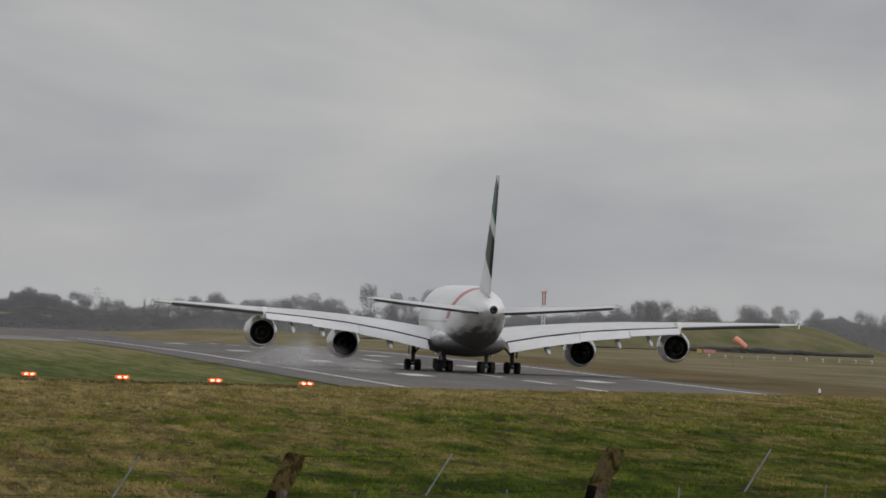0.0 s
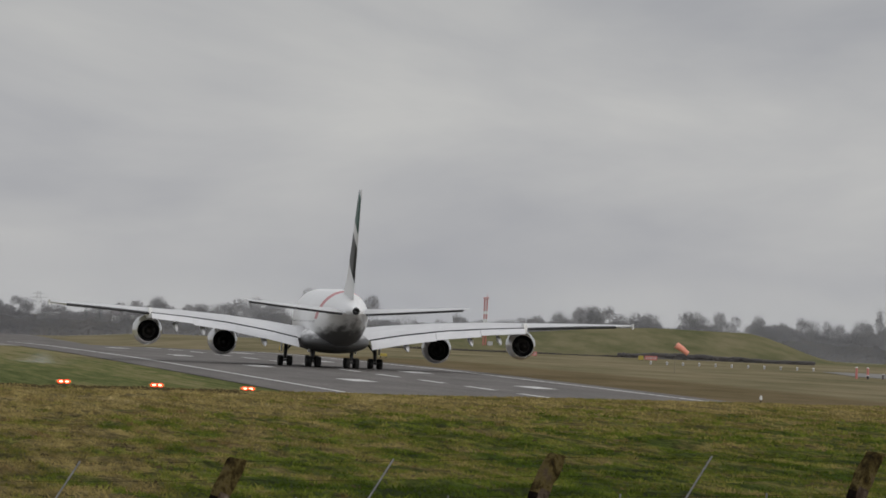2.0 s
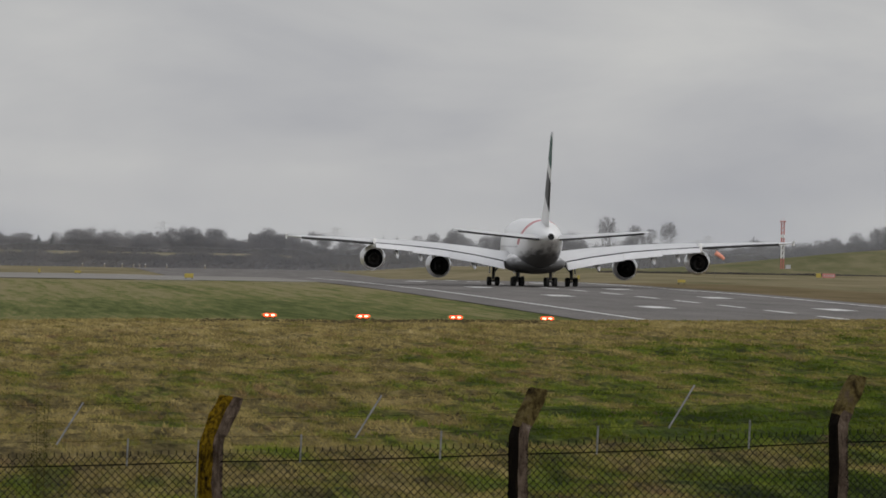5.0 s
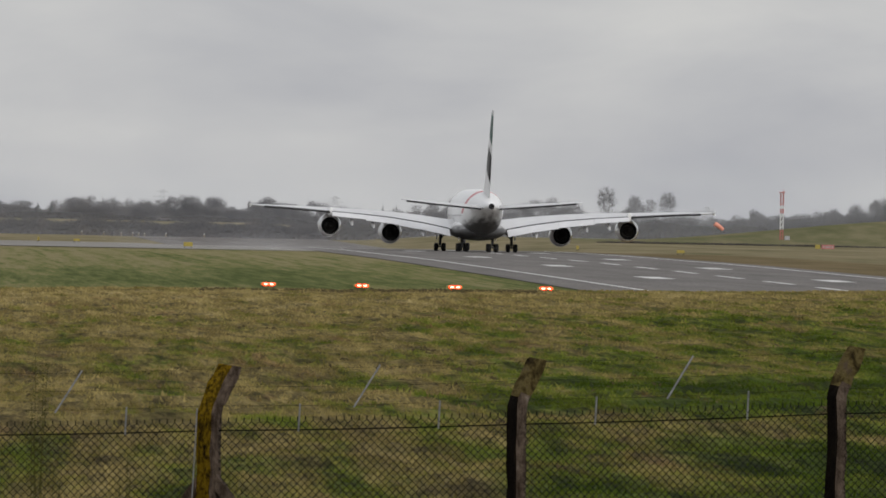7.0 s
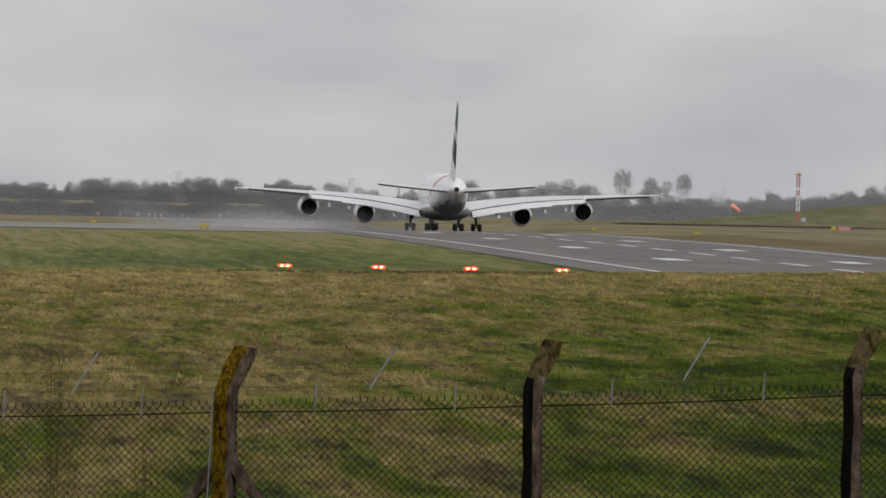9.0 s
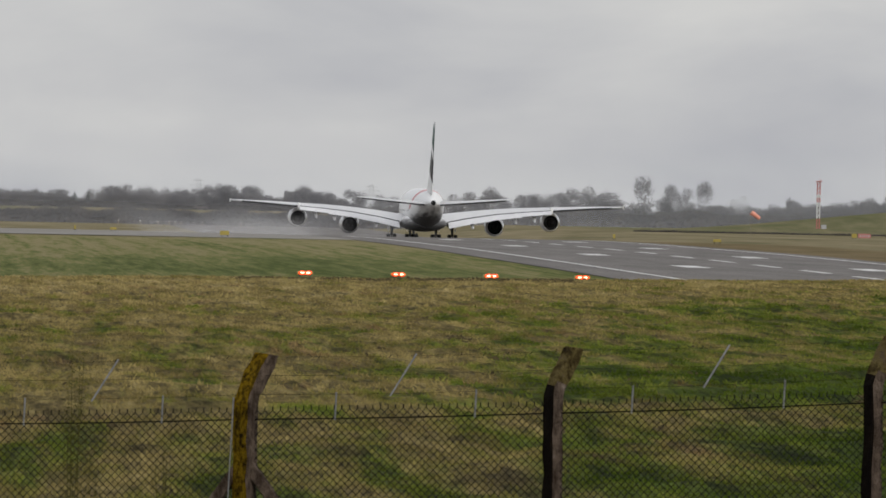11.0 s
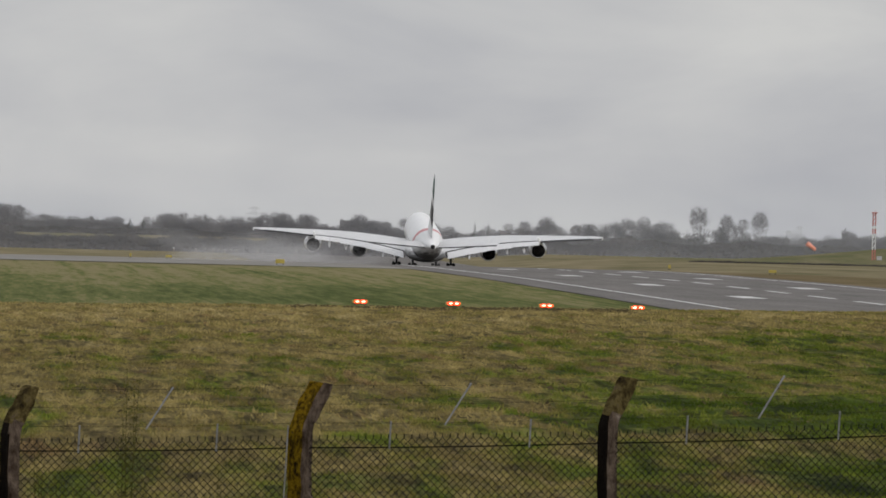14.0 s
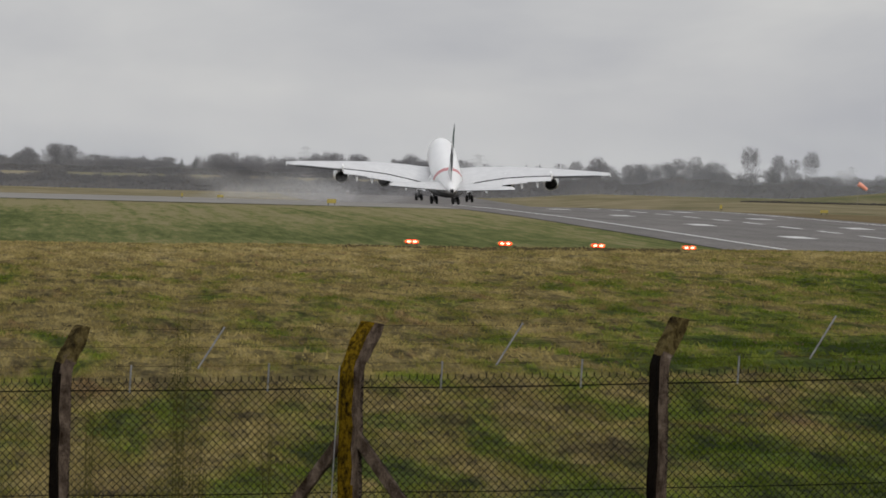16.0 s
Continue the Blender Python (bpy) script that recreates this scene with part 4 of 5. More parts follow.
# ---- withered weeds in front of the fence ----
def tall_weed(bearing, dist, top_z, spread, leaves, seed):
    """A few thin stalks with small drooping leaves, thinning out upwards."""
    rng = random.Random(seed)
    x, y = dist * math.sin(radians(bearing)), dist * math.cos(radians(bearing))
    g = ground_z(x, y)
    thing = tagged(anchor("tall_weed", (x, y, g)), "tall withered weed with thin stalks and small dark leaves", "weed", "weeds by the fence")
    h = top_z - g
    vs, fs = [], []
    for k in range(5):
        foot, lean = rng.uniform(-spread, spread) * 0.6, rng.uniform(-0.07, 0.07)
        tall = h * rng.uniform(0.7, 1.0)
        part("stalk", rod((foot, 0, -0.05), (foot + lean * tall, rng.uniform(-0.05, 0.05), tall), 0.005, 0.002, 5), M_WEED, thing)
        for _ in range(leaves // 5):
            q = rng.random()
            o = Vector((foot + lean * tall * q + rng.gauss(0, spread * (0.7 - 0.3 * q)), rng.gauss(0, 0.1), tall * q))
            d = Vector((rng.uniform(-1, 1), rng.uniform(-0.5, 0.5), rng.uniform(-1.2, 0.4))).normalized() * rng.uniform(0.012, 0.035)
            s_ = Vector((rng.uniform(-0.3, 0.3), 0, rng.uniform(0.4, 1))).normalized() * rng.uniform(0.002, 0.0042)
            n = len(vs)
            vs += [o - s_, o + s_, o + d]
            fs.append((n, n + 1, n + 2))
    sheet("foliage", vs, fs, M_WEED, thing)


for row in ((1.075, 81, 6.42, 0.1, 2600, 1), (1.17, 81.5, 5.3, 0.08, 800, 2), (0.45, 81, 5.55, 0.08, 1200, 3), (1.68, 81.5, 5.5, 0.07, 700, 4)):
    tall_weed(*row)


# ---- bare trees and thickets on the skyline ----
def bare_tree(seed, height, width, kind):
    rng = random.Random(seed)
    trunk = bmesh.new()
    tips = []

    def limb(a, d, length, r, depth):
        b = a + d * length
        add_rod(trunk, a, b, r, r * 0.6, 5)
        tips.append((b, d, depth))
        if depth == 0:
            return
        for _ in range(3 if depth > 1 else 4):
            spread = 0.55 if kind == "t" else 0.95
            nd = (d + Vector((rng.uniform(-1, 1), rng.uniform(-1, 1), rng.uniform(-0.25, 0.75))) * spread).normalized()
            limb(a + d * length * rng.uniform(0.55, 1.0), nd, length * rng.uniform(0.55, 0.8), r * 0.52, depth - 1)

    limb(Vector((0, 0, -0.3)), Vector((rng.uniform(-0.05, 0.05), 0, 1)).normalized(), 0.34, 0.022, 3)
    vs, fs = [], []

    def sliver(o, d, ln, half):
        s = d.cross(Vector((rng.uniform(-1, 1), rng.uniform(-1, 1), rng.uniform(-1, 1))))
        s = s.normalized() * half
        n = len(vs)
        vs.extend((o - s, o + s, o + d * ln))
        fs.append((n, n + 1, n + 2))

    def rnd():
        return Vector((rng.gauss(0, 1), rng.gauss(0, 1), rng.gauss(0, 1)))

    for p, d, depth in tips:
        for _ in range({3: 2, 2: 4, 1: 8, 0: 8}[depth] if kind == "t" else {3: 4, 2: 8, 1: 16, 0: 14}[depth]):
            sliver(p + rnd() * 0.05, (d + rnd() * 0.5).normalized(), rng.uniform(0.05, 0.11), 0.006)
    # lobes of fine twigs that round the crown out
    tall = kind == "t"
    if tall:
        # an airy fan of upswept twigs over a bare stem, ragged at the edge
        for _ in range(950):
            d = rnd().normalized()
            a = math.atan2(d.y, d.x)
            q = rng.random() ** 0.5 * (0.78 + 0.3 * noise.noise((math.cos(a) * 2 + seed, math.sin(a) * 2, d.z * 3)))
            o = Vector((d.x * 0.16 * q, d.y * 0.16 * q, 0.70 + d.z * 0.28 * q))
            sliver(o, (d * 0.7 + rnd() * 0.25 + Vector((0, 0, 0.8))).normalized(), rng.uniform(0.03, 0.09), rng.uniform(0.0018, 0.004))
    for _ in range(0 if tall else 26):
        a, q = rng.uniform(0, 6.283), rng.random()
        lz = 0.14 + 0.68 * q
        lr = 0.36 * math.sqrt(max(0.04, 1 - ((lz - 0.36) / 0.54) ** 2)) * rng.uniform(0.15, 1) ** 0.6
        c, r = Vector((lr * math.cos(a), lr * math.sin(a), lz)), rng.uniform(0.10, 0.17)
        for _ in range(300):
            d = rnd().normalized()
            o = c + d * r * rng.random() ** 0.45
            sliver(o, (d + rnd() * 0.4 + Vector((0, 0, 0.5))).normalized(), rng.uniform(0.04, 0.09), rng.uniform(0.002, 0.0048))
    top = sorted(v.z for v in vs)[int(len(vs) * 0.995)]
    wide = sorted(abs(v.x) for v in vs)[int(len(vs) * 0.97)]
    k = Matrix.Diagonal((width / 2 / wide, width / 2 / wide, height / top, 1))
    bmesh.ops.transform(trunk, verts=trunk.verts, matrix=k)
    vs = [k @ v for v in vs]
    ob = anchor("bare_tree", (0, 0, 0))
    tagged(ob, "leafless winter tree with a hazy grey-brown twig crown", "tree")
    part("trunk", trunk, M_BARK, ob)
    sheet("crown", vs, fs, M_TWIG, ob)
    return ob


def conifer(seed, height, width):
    rng = random.Random(seed)
    ob = anchor("conifer", (0, 0, 0))
    tagged(ob, "dark narrow evergreen conifer", "tree")
    part("trunk", rod((0, 0, -0.3), (0, 0, height * 0.9), 0.2, 0.04), M_BARK, ob)
    vs, fs = [], []
    for i in range(900):
        k = rng.random() ** 0.8
        r = width / 2 * (1 - k) * rng.uniform(0.2, 0.9) + 0.02
        a = rng.uniform(0, 6.283)
        o = Vector((r * math.cos(a), r * math.sin(a), height * (0.05 + 0.93 * k)))
        w = Vector((math.cos(a), math.sin(a), rng.uniform(-0.5, 0.3))) * rng.uniform(0.3, 0.8) * (1.12 - k)
        s = Vector((-math.sin(a), math.cos(a), 0.2)) * (0.06 + 0.2 * (1 - k))
        n = len(vs)
        vs += [o - s, o + s, o + w]
        fs.append((n, n + 1, n + 2))
    sheet("crown", vs, fs, M_CONIFER, ob)
    return ob


# x, y, height, crown width, kind (b broad, t tall and narrow, c conifer)
TREES = """-1 2500 7.0 8 b|10 2500 8.3 11 b|21 2500 5.4 9 b|31 2500 5.0 10 b|40 2500 5.2 9 b|45 2490 4.8 5 c|49 2490 4.8 3 c|56 2499 6.6 9 b|65 2499 5.4 10 b|76 2499 5.6 9 b
86 2499 7.6 7 b|91 2498 7.6 7 b|97 2498 7.4 7 b|104 2505 4.6 8 b|112 2497 7.6 10 b|119 2497 6.8 9 b|128 2500 8.6 9 b|138 2500 8.4 9 b|147 2496 10 4.2 c|151 2495 9.6 4 c
160 2495 9.2 10 b|169 2494 10.5 10 b|179 2494 9.1 10 b|187 2493 9.6 9 b|194 2492 11.2 11 b|203 2492 10.1 10 b|213 2491 15.2 7 t|223 2490 12.2 10 b|231 2489 14.2 6 t|237 2489 6.8 9 b
246 2488 6.6 9 b|254 2487 7.2 10 b|263 2486 7.8 9 b|271 2485 8.2 9 b|278 2484 9.6 10 b|287 2483 11 9 b|294 2483 13.2 10 b|299 2480 13 9 b|306 2481 11.5 10 b|313 2480 11.7 9 b
325 2479 12.7 10 b|335 2477 12.6 10 b|344 2476 12.2 8 b|351 2475 10 8 b|359 2474 12 9 b|367 2473 11.2 8 b|375 2472 12 9 b|380 2471 16.3 4 t|383.5 2470 19.3 4.4 t|387 2470 18.5 4 t
394 2470 13 9 b|-12 2500 6.1 9 b|-24 2500 6.6 10 b"""
VARIANTS = {}
for n, row in enumerate(TREES.replace("\n", "|").split("|")):
    x, y, h, w, kind = row.split()
    x, y, h, w = float(x), float(y), float(h), float(w)
    if kind == "c":
        made = conifer(n, h, w)
        made.matrix_basis = pose(x, y, ground_z(x, y), 0, 0, 0)
        continue
    pool = VARIANTS.setdefault(kind, [])
    if len(pool) < (7 if kind == "b" else 3):
        made = bare_tree(100 + n, 10.0, 8.5 if kind == "b" else 4.5, kind)
        pool.append(made)
    else:
        made = copy_thing(pool[n % len(pool)], Matrix())
    base_w = 8.5 if kind == "b" else 4.5
    made.matrix_basis = pose(x, y, ground_z(x, y) - 0.2, 0, 0, (n * 77) % 360) @ Matrix.Diagonal((w / base_w, w / base_w, h / 10.0, 1))


def thicket(name, x0, x1, y0, depth, h, count, label, mat, gaps=0.4, size=1.0):
    """A belt of scrub: a dense lumpy heart, with countless slivers of twig that break its outline."""
    rng = random.Random(round(x0 * 7 + y0))

    def crown(x, y):
        lump = 0.72 + gaps * noise.noise((x * 0.07, y * 0.05, y0)) + 0.45 * gaps * noise.noise((x * 0.28, y * 0.1, y0 + 3)) + 0.2 * gaps * noise.noise((x * 0.9, y * 0.3, y0 + 5))
        return h * max(0.15, lump)

    vs, fs = [], []
    n, rows_ = round((x1 - x0) / 0.8), 9
    for j in range(rows_):
        q = j / (rows_ - 1)
        for i in range(n + 1):
            x, y = x0 + (x1 - x0) * i / n, y0 + depth * 0.05 * q
            rough = 0.35 * noise.noise((x * 0.8, q * 6, y0))
            z = ground_z(x, y0) - 0.3 + crown(x, y) * 0.88 * math.sin(q * math.pi / 2) ** 0.8
            vs.append((x, y - rough * 2.5, z + rough * 0.6 * q))
    for j in range(rows_ - 1):
        for i in range(n):
            a = j * (n + 1) + i
            fs.append((a, a + 1, a + n + 2, a + n + 1))
    for _ in range(count):
        x, y = rng.uniform(x0, x1), y0 - 0.5 + rng.uniform(0, depth * 0.15)
        z0 = ground_z(x, y0)
        z = z0 + crown(x, y) * rng.uniform(0.55, 1.0)
        ln = rng.uniform(0.4, 1.3) * size
        d = Vector((rng.uniform(-0.5, 0.5), rng.uniform(-0.5, 0.5), rng.uniform(0.3, 1.0))).normalized() * ln
        s = Vector((rng.uniform(-1, 1), rng.uniform(-0.3, 0.3), rng.uniform(-0.3, 0.3))).normalized() * 0.09 * size
        k = len(vs)
        o = Vector((x, y, z - ln * 0.6))
        vs += [o - s, o + s, o + d]
        fs.append((k, k + 1, k + 2))
    return tagged(sheet(name, vs, fs, mat), label, "bushes", kind="stuff")


thicket("hedgerow", -60, 132, 2422, 40, 6.0, 30000, "dense dark leafless thicket along the airfield edge", M_THICKET, 0.3)
thicket("hedgerow", -60, 125, 2451, 40, 2.6, 16000, "low tangled scrub on the far bank", M_THICKET, 0.5)
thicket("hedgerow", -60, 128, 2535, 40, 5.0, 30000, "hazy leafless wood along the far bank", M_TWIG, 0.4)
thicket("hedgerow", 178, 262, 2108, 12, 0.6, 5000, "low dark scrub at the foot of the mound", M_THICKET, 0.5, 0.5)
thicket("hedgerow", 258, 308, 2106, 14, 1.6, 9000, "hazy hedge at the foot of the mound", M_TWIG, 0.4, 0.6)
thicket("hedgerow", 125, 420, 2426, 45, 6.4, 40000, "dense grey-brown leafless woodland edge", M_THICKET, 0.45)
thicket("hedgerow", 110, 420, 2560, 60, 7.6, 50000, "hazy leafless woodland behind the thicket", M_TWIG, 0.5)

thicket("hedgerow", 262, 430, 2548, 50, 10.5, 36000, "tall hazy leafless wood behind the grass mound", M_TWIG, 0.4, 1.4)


def stand(x0, x1, y0, h, stems, label):
    """A close stand of slim bare trees: upright stems, each with a brush of fine twigs towards its top."""
    rng = random.Random(round(x0 + y0))
    vs, fs = [], []

    def spike(o, d, half):
        n = len(vs)
        vs.extend((o - Vector((half, 0, 0)), o + Vector((half, 0, 0)), o + d))
        fs.append((n, n + 1, n + 2))

    for _ in range(stems):
        x, y = rng.uniform(x0, x1), y0 + rng.uniform(0, 18)
        edge = min(1.0, 0.45 + (x - x0) / 9, 0.45 + (x1 - x) / 5)
        tall = h * edge * (0.82 + 0.3 * noise.noise((x * 0.12, 0, y0)) + 0.2 * noise.noise((x * 0.45, 3, y0))) * rng.uniform(0.75, 1.0)
        g = ground_z(x, y) - 0.2
        spike(Vector((x, y, g)), Vector((rng.gauss(0, 0.25), 0, tall)), 0.07)
        for _ in range(26):
            q = rng.uniform(0.3, 1.0)
            o = Vector((x + rng.gauss(0, 0.35), y + rng.gauss(0, 0.3), g + tall * q * 0.92))
            spike(o, Vector((rng.gauss(0, 0.3), 0, rng.uniform(0.4, 1.1))), rng.uniform(0.02, 0.04))
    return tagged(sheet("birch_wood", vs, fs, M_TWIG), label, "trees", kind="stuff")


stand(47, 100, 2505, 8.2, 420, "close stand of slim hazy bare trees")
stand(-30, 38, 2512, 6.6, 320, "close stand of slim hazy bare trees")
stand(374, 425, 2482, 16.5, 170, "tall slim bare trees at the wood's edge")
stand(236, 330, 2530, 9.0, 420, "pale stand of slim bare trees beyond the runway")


def parked_car(x, y):
    """A far parked car, side on."""
    z = ground_z(x, y)
    top = tagged(anchor("parked_car", (x, y, z)), "small dark grey car parked on the far bank", "car")
    side = [(-2.1, 0.35), (-2.15, 0.75), (-1.5, 0.95), (-0.9, 1.42), (0.75, 1.45), (1.35, 1.0), (2.1, 0.85), (2.15, 0.4)]
    part("body", loft([[(px_, -0.85, pz) for px_, pz in side], [(px_, 0.85, pz) for px_, pz in side]]), M_ROOF, top)
    part("window", box((1.7, 0.04, 0.34), (-0.05, -0.87, 1.18)), M_BLACK, top)
    for wx in (-1.35, 1.35):
        for wy in (-0.8, 0.8):
            part("wheel", rod((wx, wy - 0.1, 0.33), (wx, wy + 0.1, 0.33), 0.33, n=14), M_RUBBER, top)


parked_car(80.7, 2447)


# ---- things across the airfield ----
def mast(x, y, h):
    z = ground_z(x, y)
    top = tagged(anchor("lattice_mast", (x, y, z)), "slim lattice mast in red and white bands", "mast")
    for a, b, paint in ((0.0, 0.22, M_RED), (0.22, 0.56, M_MASTW), (0.56, 0.66, M_RED), (0.66, 0.72, M_MASTW), (0.72, 1.0, M_RED)):
        a, b = h * a, h * b
        bm = bmesh.new()
        for sx in (-0.36, 0.36):
            for sy in (-0.36, 0.36):
                add_rod(bm, (sx, sy, a), (sx, sy, b), 0.11, n=5)
        for k in range(3):
            za, zb = a + (b - a) * k / 3, a + (b - a) * (k + 1) / 3
            for s in (-0.36, 0.36):
                add_rod(bm, (-0.36, s, za), (0.36, s, zb), 0.06, n=4)
                add_rod(bm, (s, -0.36, za), (s, 0.36, zb), 0.06, n=4)
        part("mast_section", bm, paint, top)
    part("head_platform", box((1.5, 1.5, 0.3), (0, 0, h), None, 0.05), M_RED, top)
    part("aerial", rod((0.3, 0, h), (0.3, 0, h + 1.0), 0.05), M_RED, top)
    part("mast_cabinet", box((1.3, 1.0, 1.1), (1.5, 0, 0.55), None, 0.04), M_PALE, top, "pale grey equipment cabinet")
    return top


mast(232.0, 2180, 12.3)


def windsock(x, y, ztop):
    z = ground_z(x, y)
    top = tagged(anchor("windsock", (x, y, z)), "orange fabric windsock drooping from a thin pole", "windsock")
    h = ztop - z
    part("pole", rod((0, 0, 0), (0, 0, h), 0.045, 0.03), M_STRAW, top)
    rings = []
    for k in range(7):
        q = k / 6
        c = Vector((0.1 + 2.0 * q, 0, h - 0.3 - 1.35 * q ** 1.2))
        r = 0.58 * (1 - 0.35 * q)
        rings.append([(c.x + r * 0.6 * math.sin(a), r * math.cos(a), c.z + r * 0.8 * math.sin(a)) for a in [2 * math.pi * i / 14 for i in range(14)]])
    part("sock", loft(rings), M_SOCK, top, "orange fabric sleeve", smooth=True)
    return top


windsock(186.0, 1890.8, 5.6)
windsock(177.0, 1368.4, 5.2)


def sign(x, y, w=1.5, h=0.7):
    z = ground_z(x, y)
    top = tagged(anchor("airfield_sign", (x, y, z)), "small yellow airfield marker board on two legs", "sign", "yellow marker boards")
    part("board", box((w, 0.16, h), (0, 0, 0.35 + h / 2), None, 0.03), M_YELLOW, top)
    for s in (-1, 1):
        part("leg", rod((s * w * 0.35, 0, -0.05), (s * w * 0.35, 0, 0.4), 0.05), M_GALV, top)
    return top


for x, y, w, h in ((50.2, 1398, 1.5, 0.7), (36.6, 1610, 1.2, 0.42), (33.5, 1840, 0.4, 0.8), (142.4, 1508, 1.4, 0.5), (145.4, 1770, 0.5, 0.8)):
    sign(x, y, w, h)


def runway_board(x, y):
    z = ground_z(x, y)
    top = tagged(anchor("runway_sign", (x, y, z)), "low red runway board with a yellow one beside it", "sign")
    part("red_board", box((2.9, 0.3, 0.95), (0.6, 0, 0.72), None, 0.04), M_RED, top, "red board with worn pale lettering")
    for i in range(5):
        part("letter_bar", box((0.26, 0.02, 0.42), (-0.4 + 0.5 * i, -0.165, 0.72)), M_PALE, top)
    part("yellow_board", box((1.15, 0.3, 0.95), (-1.75, 0, 0.72), None, 0.04), M_YELLOW, top, "dull yellow board")
    for lx in (-2.1, -1.4, -0.6, 1.8):
        part("leg", rod((lx, 0, -0.05), (lx, 0, 0.3), 0.05), M_GALV, top)
    return top


runway_board(215.0, 1925)
runway_board(246.0, 1950)


def far_pylon(x, y, h):
    z = ground_z(x, y)
    top = tagged(anchor("power_pylon", (x, y, z)), "distant grey lattice electricity pylon", "pylon")
    bm = bmesh.new()
    def half(k):
        return 2.6 * (1 - k) ** 1.4 + 0.5
    levels = [0, 0.2, 0.38, 0.54, 0.68, 0.8, 0.9, 1.0]
    for a, b in zip(levels, levels[1:]):
        for sx, sy in ((-1, -1), (1, -1), (1, 1), (-1, 1)):
            add_rod(bm, (sx * half(a), sy * half(a), h * a), (sx * half(b), sy * half(b), h * b), 0.045, n=4)
        for s in (-1, 1):
            add_rod(bm, (-half(a), s * half(a), h * a), (half(b), s * half(b), h * b), 0.022, n=4)
            add_rod(bm, (half(a), s * half(a), h * a), (-half(b), s * half(b), h * b), 0.022, n=4)
    part("lattice_tower", bm, M_PYLON, top)
    for k, w in ((0.68, 2.6), (0.8, 3.2), (0.92, 2.2)):
        arm = bmesh.new()
        add_rod(arm, (-w, 0, h * k), (w, 0, h * k), 0.06, n=4)
        add_rod(arm, (-w, 0, h * k), (0, 0, h * (k + 0.05)), 0.04, n=4)
        add_rod(arm, (w, 0, h * k), (0, 0, h * (k + 0.05)), 0.04, n=4)
        part("cross_arm", arm, M_PYLON, top)
    return top


for x, y, zt in ((98.1, 2998, 12.6), (159.4, 2995, 11.2), (349.4, 3583, 10.4), (344.9, 3583, 8.6)):
    far_pylon(x, y, zt - ground_z(x, y))


def house(x, y, w, h, d=7):
    z = ground_z(x, y)
    top = tagged(anchor("distant_building", (x, y, z)), "small pale far building among the trees", "building")
    part("wall", box((w, d, h), (0, 0, h / 2)), M_HOUSE, top)
    bm = loft([[(-w / 2 - 0.3, -d / 2 - 0.3, h), (-w / 2 - 0.3, d / 2 + 0.3, h), (-w / 2 - 0.3, 0, h + 1.8)],
               [(w / 2 + 0.3, -d / 2 - 0.3, h), (w / 2 + 0.3, d / 2 + 0.3, h), (w / 2 + 0.3, 0, h + 1.8)]])
    part("roof", bm, M_ROOF, top)
    for i in range(2):
        part("window", box((1.0, 0.1, 1.1), (-w / 4 + i * w / 2, -d / 2 - 0.02, h * 0.55)), M_BLACK, top)
    return top


house(163.6, 2522, 3.4, 4.9)
house(157.5, 2524, 1.8, 4.9)


def marker_dome(x, y, r):
    z = ground_z(x, y)
    top = tagged(anchor("marker_light", (x, y, z)), "small white domed edge light on a short stem", "runway light")
    part("stem", rod((0, 0, -0.05), (0, 0, 0.3), 0.05), M_GALV, top)
    bm = lathe([(0.0, r * 0.8), (0.1, r), (0.3, r * 0.9), (0.48, r * 0.5), (0.54, 0.02)], 14)
    bmesh.ops.transform(bm, verts=bm.verts, matrix=Matrix.Translation((0, 0, 0.28)) @ pose(0, 0, 0, 90, 0, 0))
    part("dome", bm, M_MASTW, top, smooth=True)


marker_dome(130.8, 935, 0.17)


def bollard(x, y, h, mat, label, group):
    z = ground_z(x, y)
    top = tagged(anchor("marker_post", (x, y, z)), label, "post", group)
    part("shaft", rod((0, 0, -0.1), (0, 0, h), 0.22, 0.2, 10), mat, top)
    part("cap", rod((0, 0, h), (0, 0, h + 0.12), 0.26, 0.16, 10), M_MASTW, top)


bollard(220.4, 1457, 1.9, M_RED, "red painted marker post with a pale cap", "red posts by the service road")
bollard(223.6, 1465, 1.9, M_RED, "red painted marker post with a pale cap", "red posts by the service road")
for i in range(11):
    bollard(227.0 + 3.3 * i, 1795 - 1.5 * i, 0.55, M_PALE, "low white post below the grass mound", "white posts below the mound")
for az_ in (1.335, 1.484, 1.603, 1.68, 1.72, 1.76, 1.905, 2.165):
    bollard(2392 * math.tan(radians(az_)), 2392, 1.1, M_STRAW, "pale wooden fence post before the thicket", "pale posts before the thicket")
bollard(222.4, 1457, 0.6, M_BLACK, "short black post by the service road", "dark posts by the service road")
bollard(226.8, 1468, 0.9, M_ROOF, "short dark post by the service road", "dark posts by the service road")


def slab(name, x0, x1, y0, y1, skew, mat):
    """Paving laid on the ground, with a thin edge."""
    xs, ys = spaced([(x0, x1, 6)]), spaced([(y0, y1, 15)])
    vs = [(x + skew * (y - y0), y, ground_z(x + skew * (y - y0), y) + 0.07) for y in ys for x in xs]
    w = len(xs)
    fs = [(j * w + i, j * w + i + 1, (j + 1) * w + i + 1, (j + 1) * w + i) for j in range(len(ys) - 1) for i in range(w - 1)]
    n = len(vs)
    vs += [(x, y0, ground_z(x, y0) - 0.05) for x in xs]
    fs += [(n + i, n + i + 1, i + 1, i) for i in range(w - 1)]
    return sheet(name, vs, fs, mat)


tagged(slab("service_road", 229, 320, 1465, 1760, 0.1, M_ROAD), "pale concrete service road", "road", kind="structure")


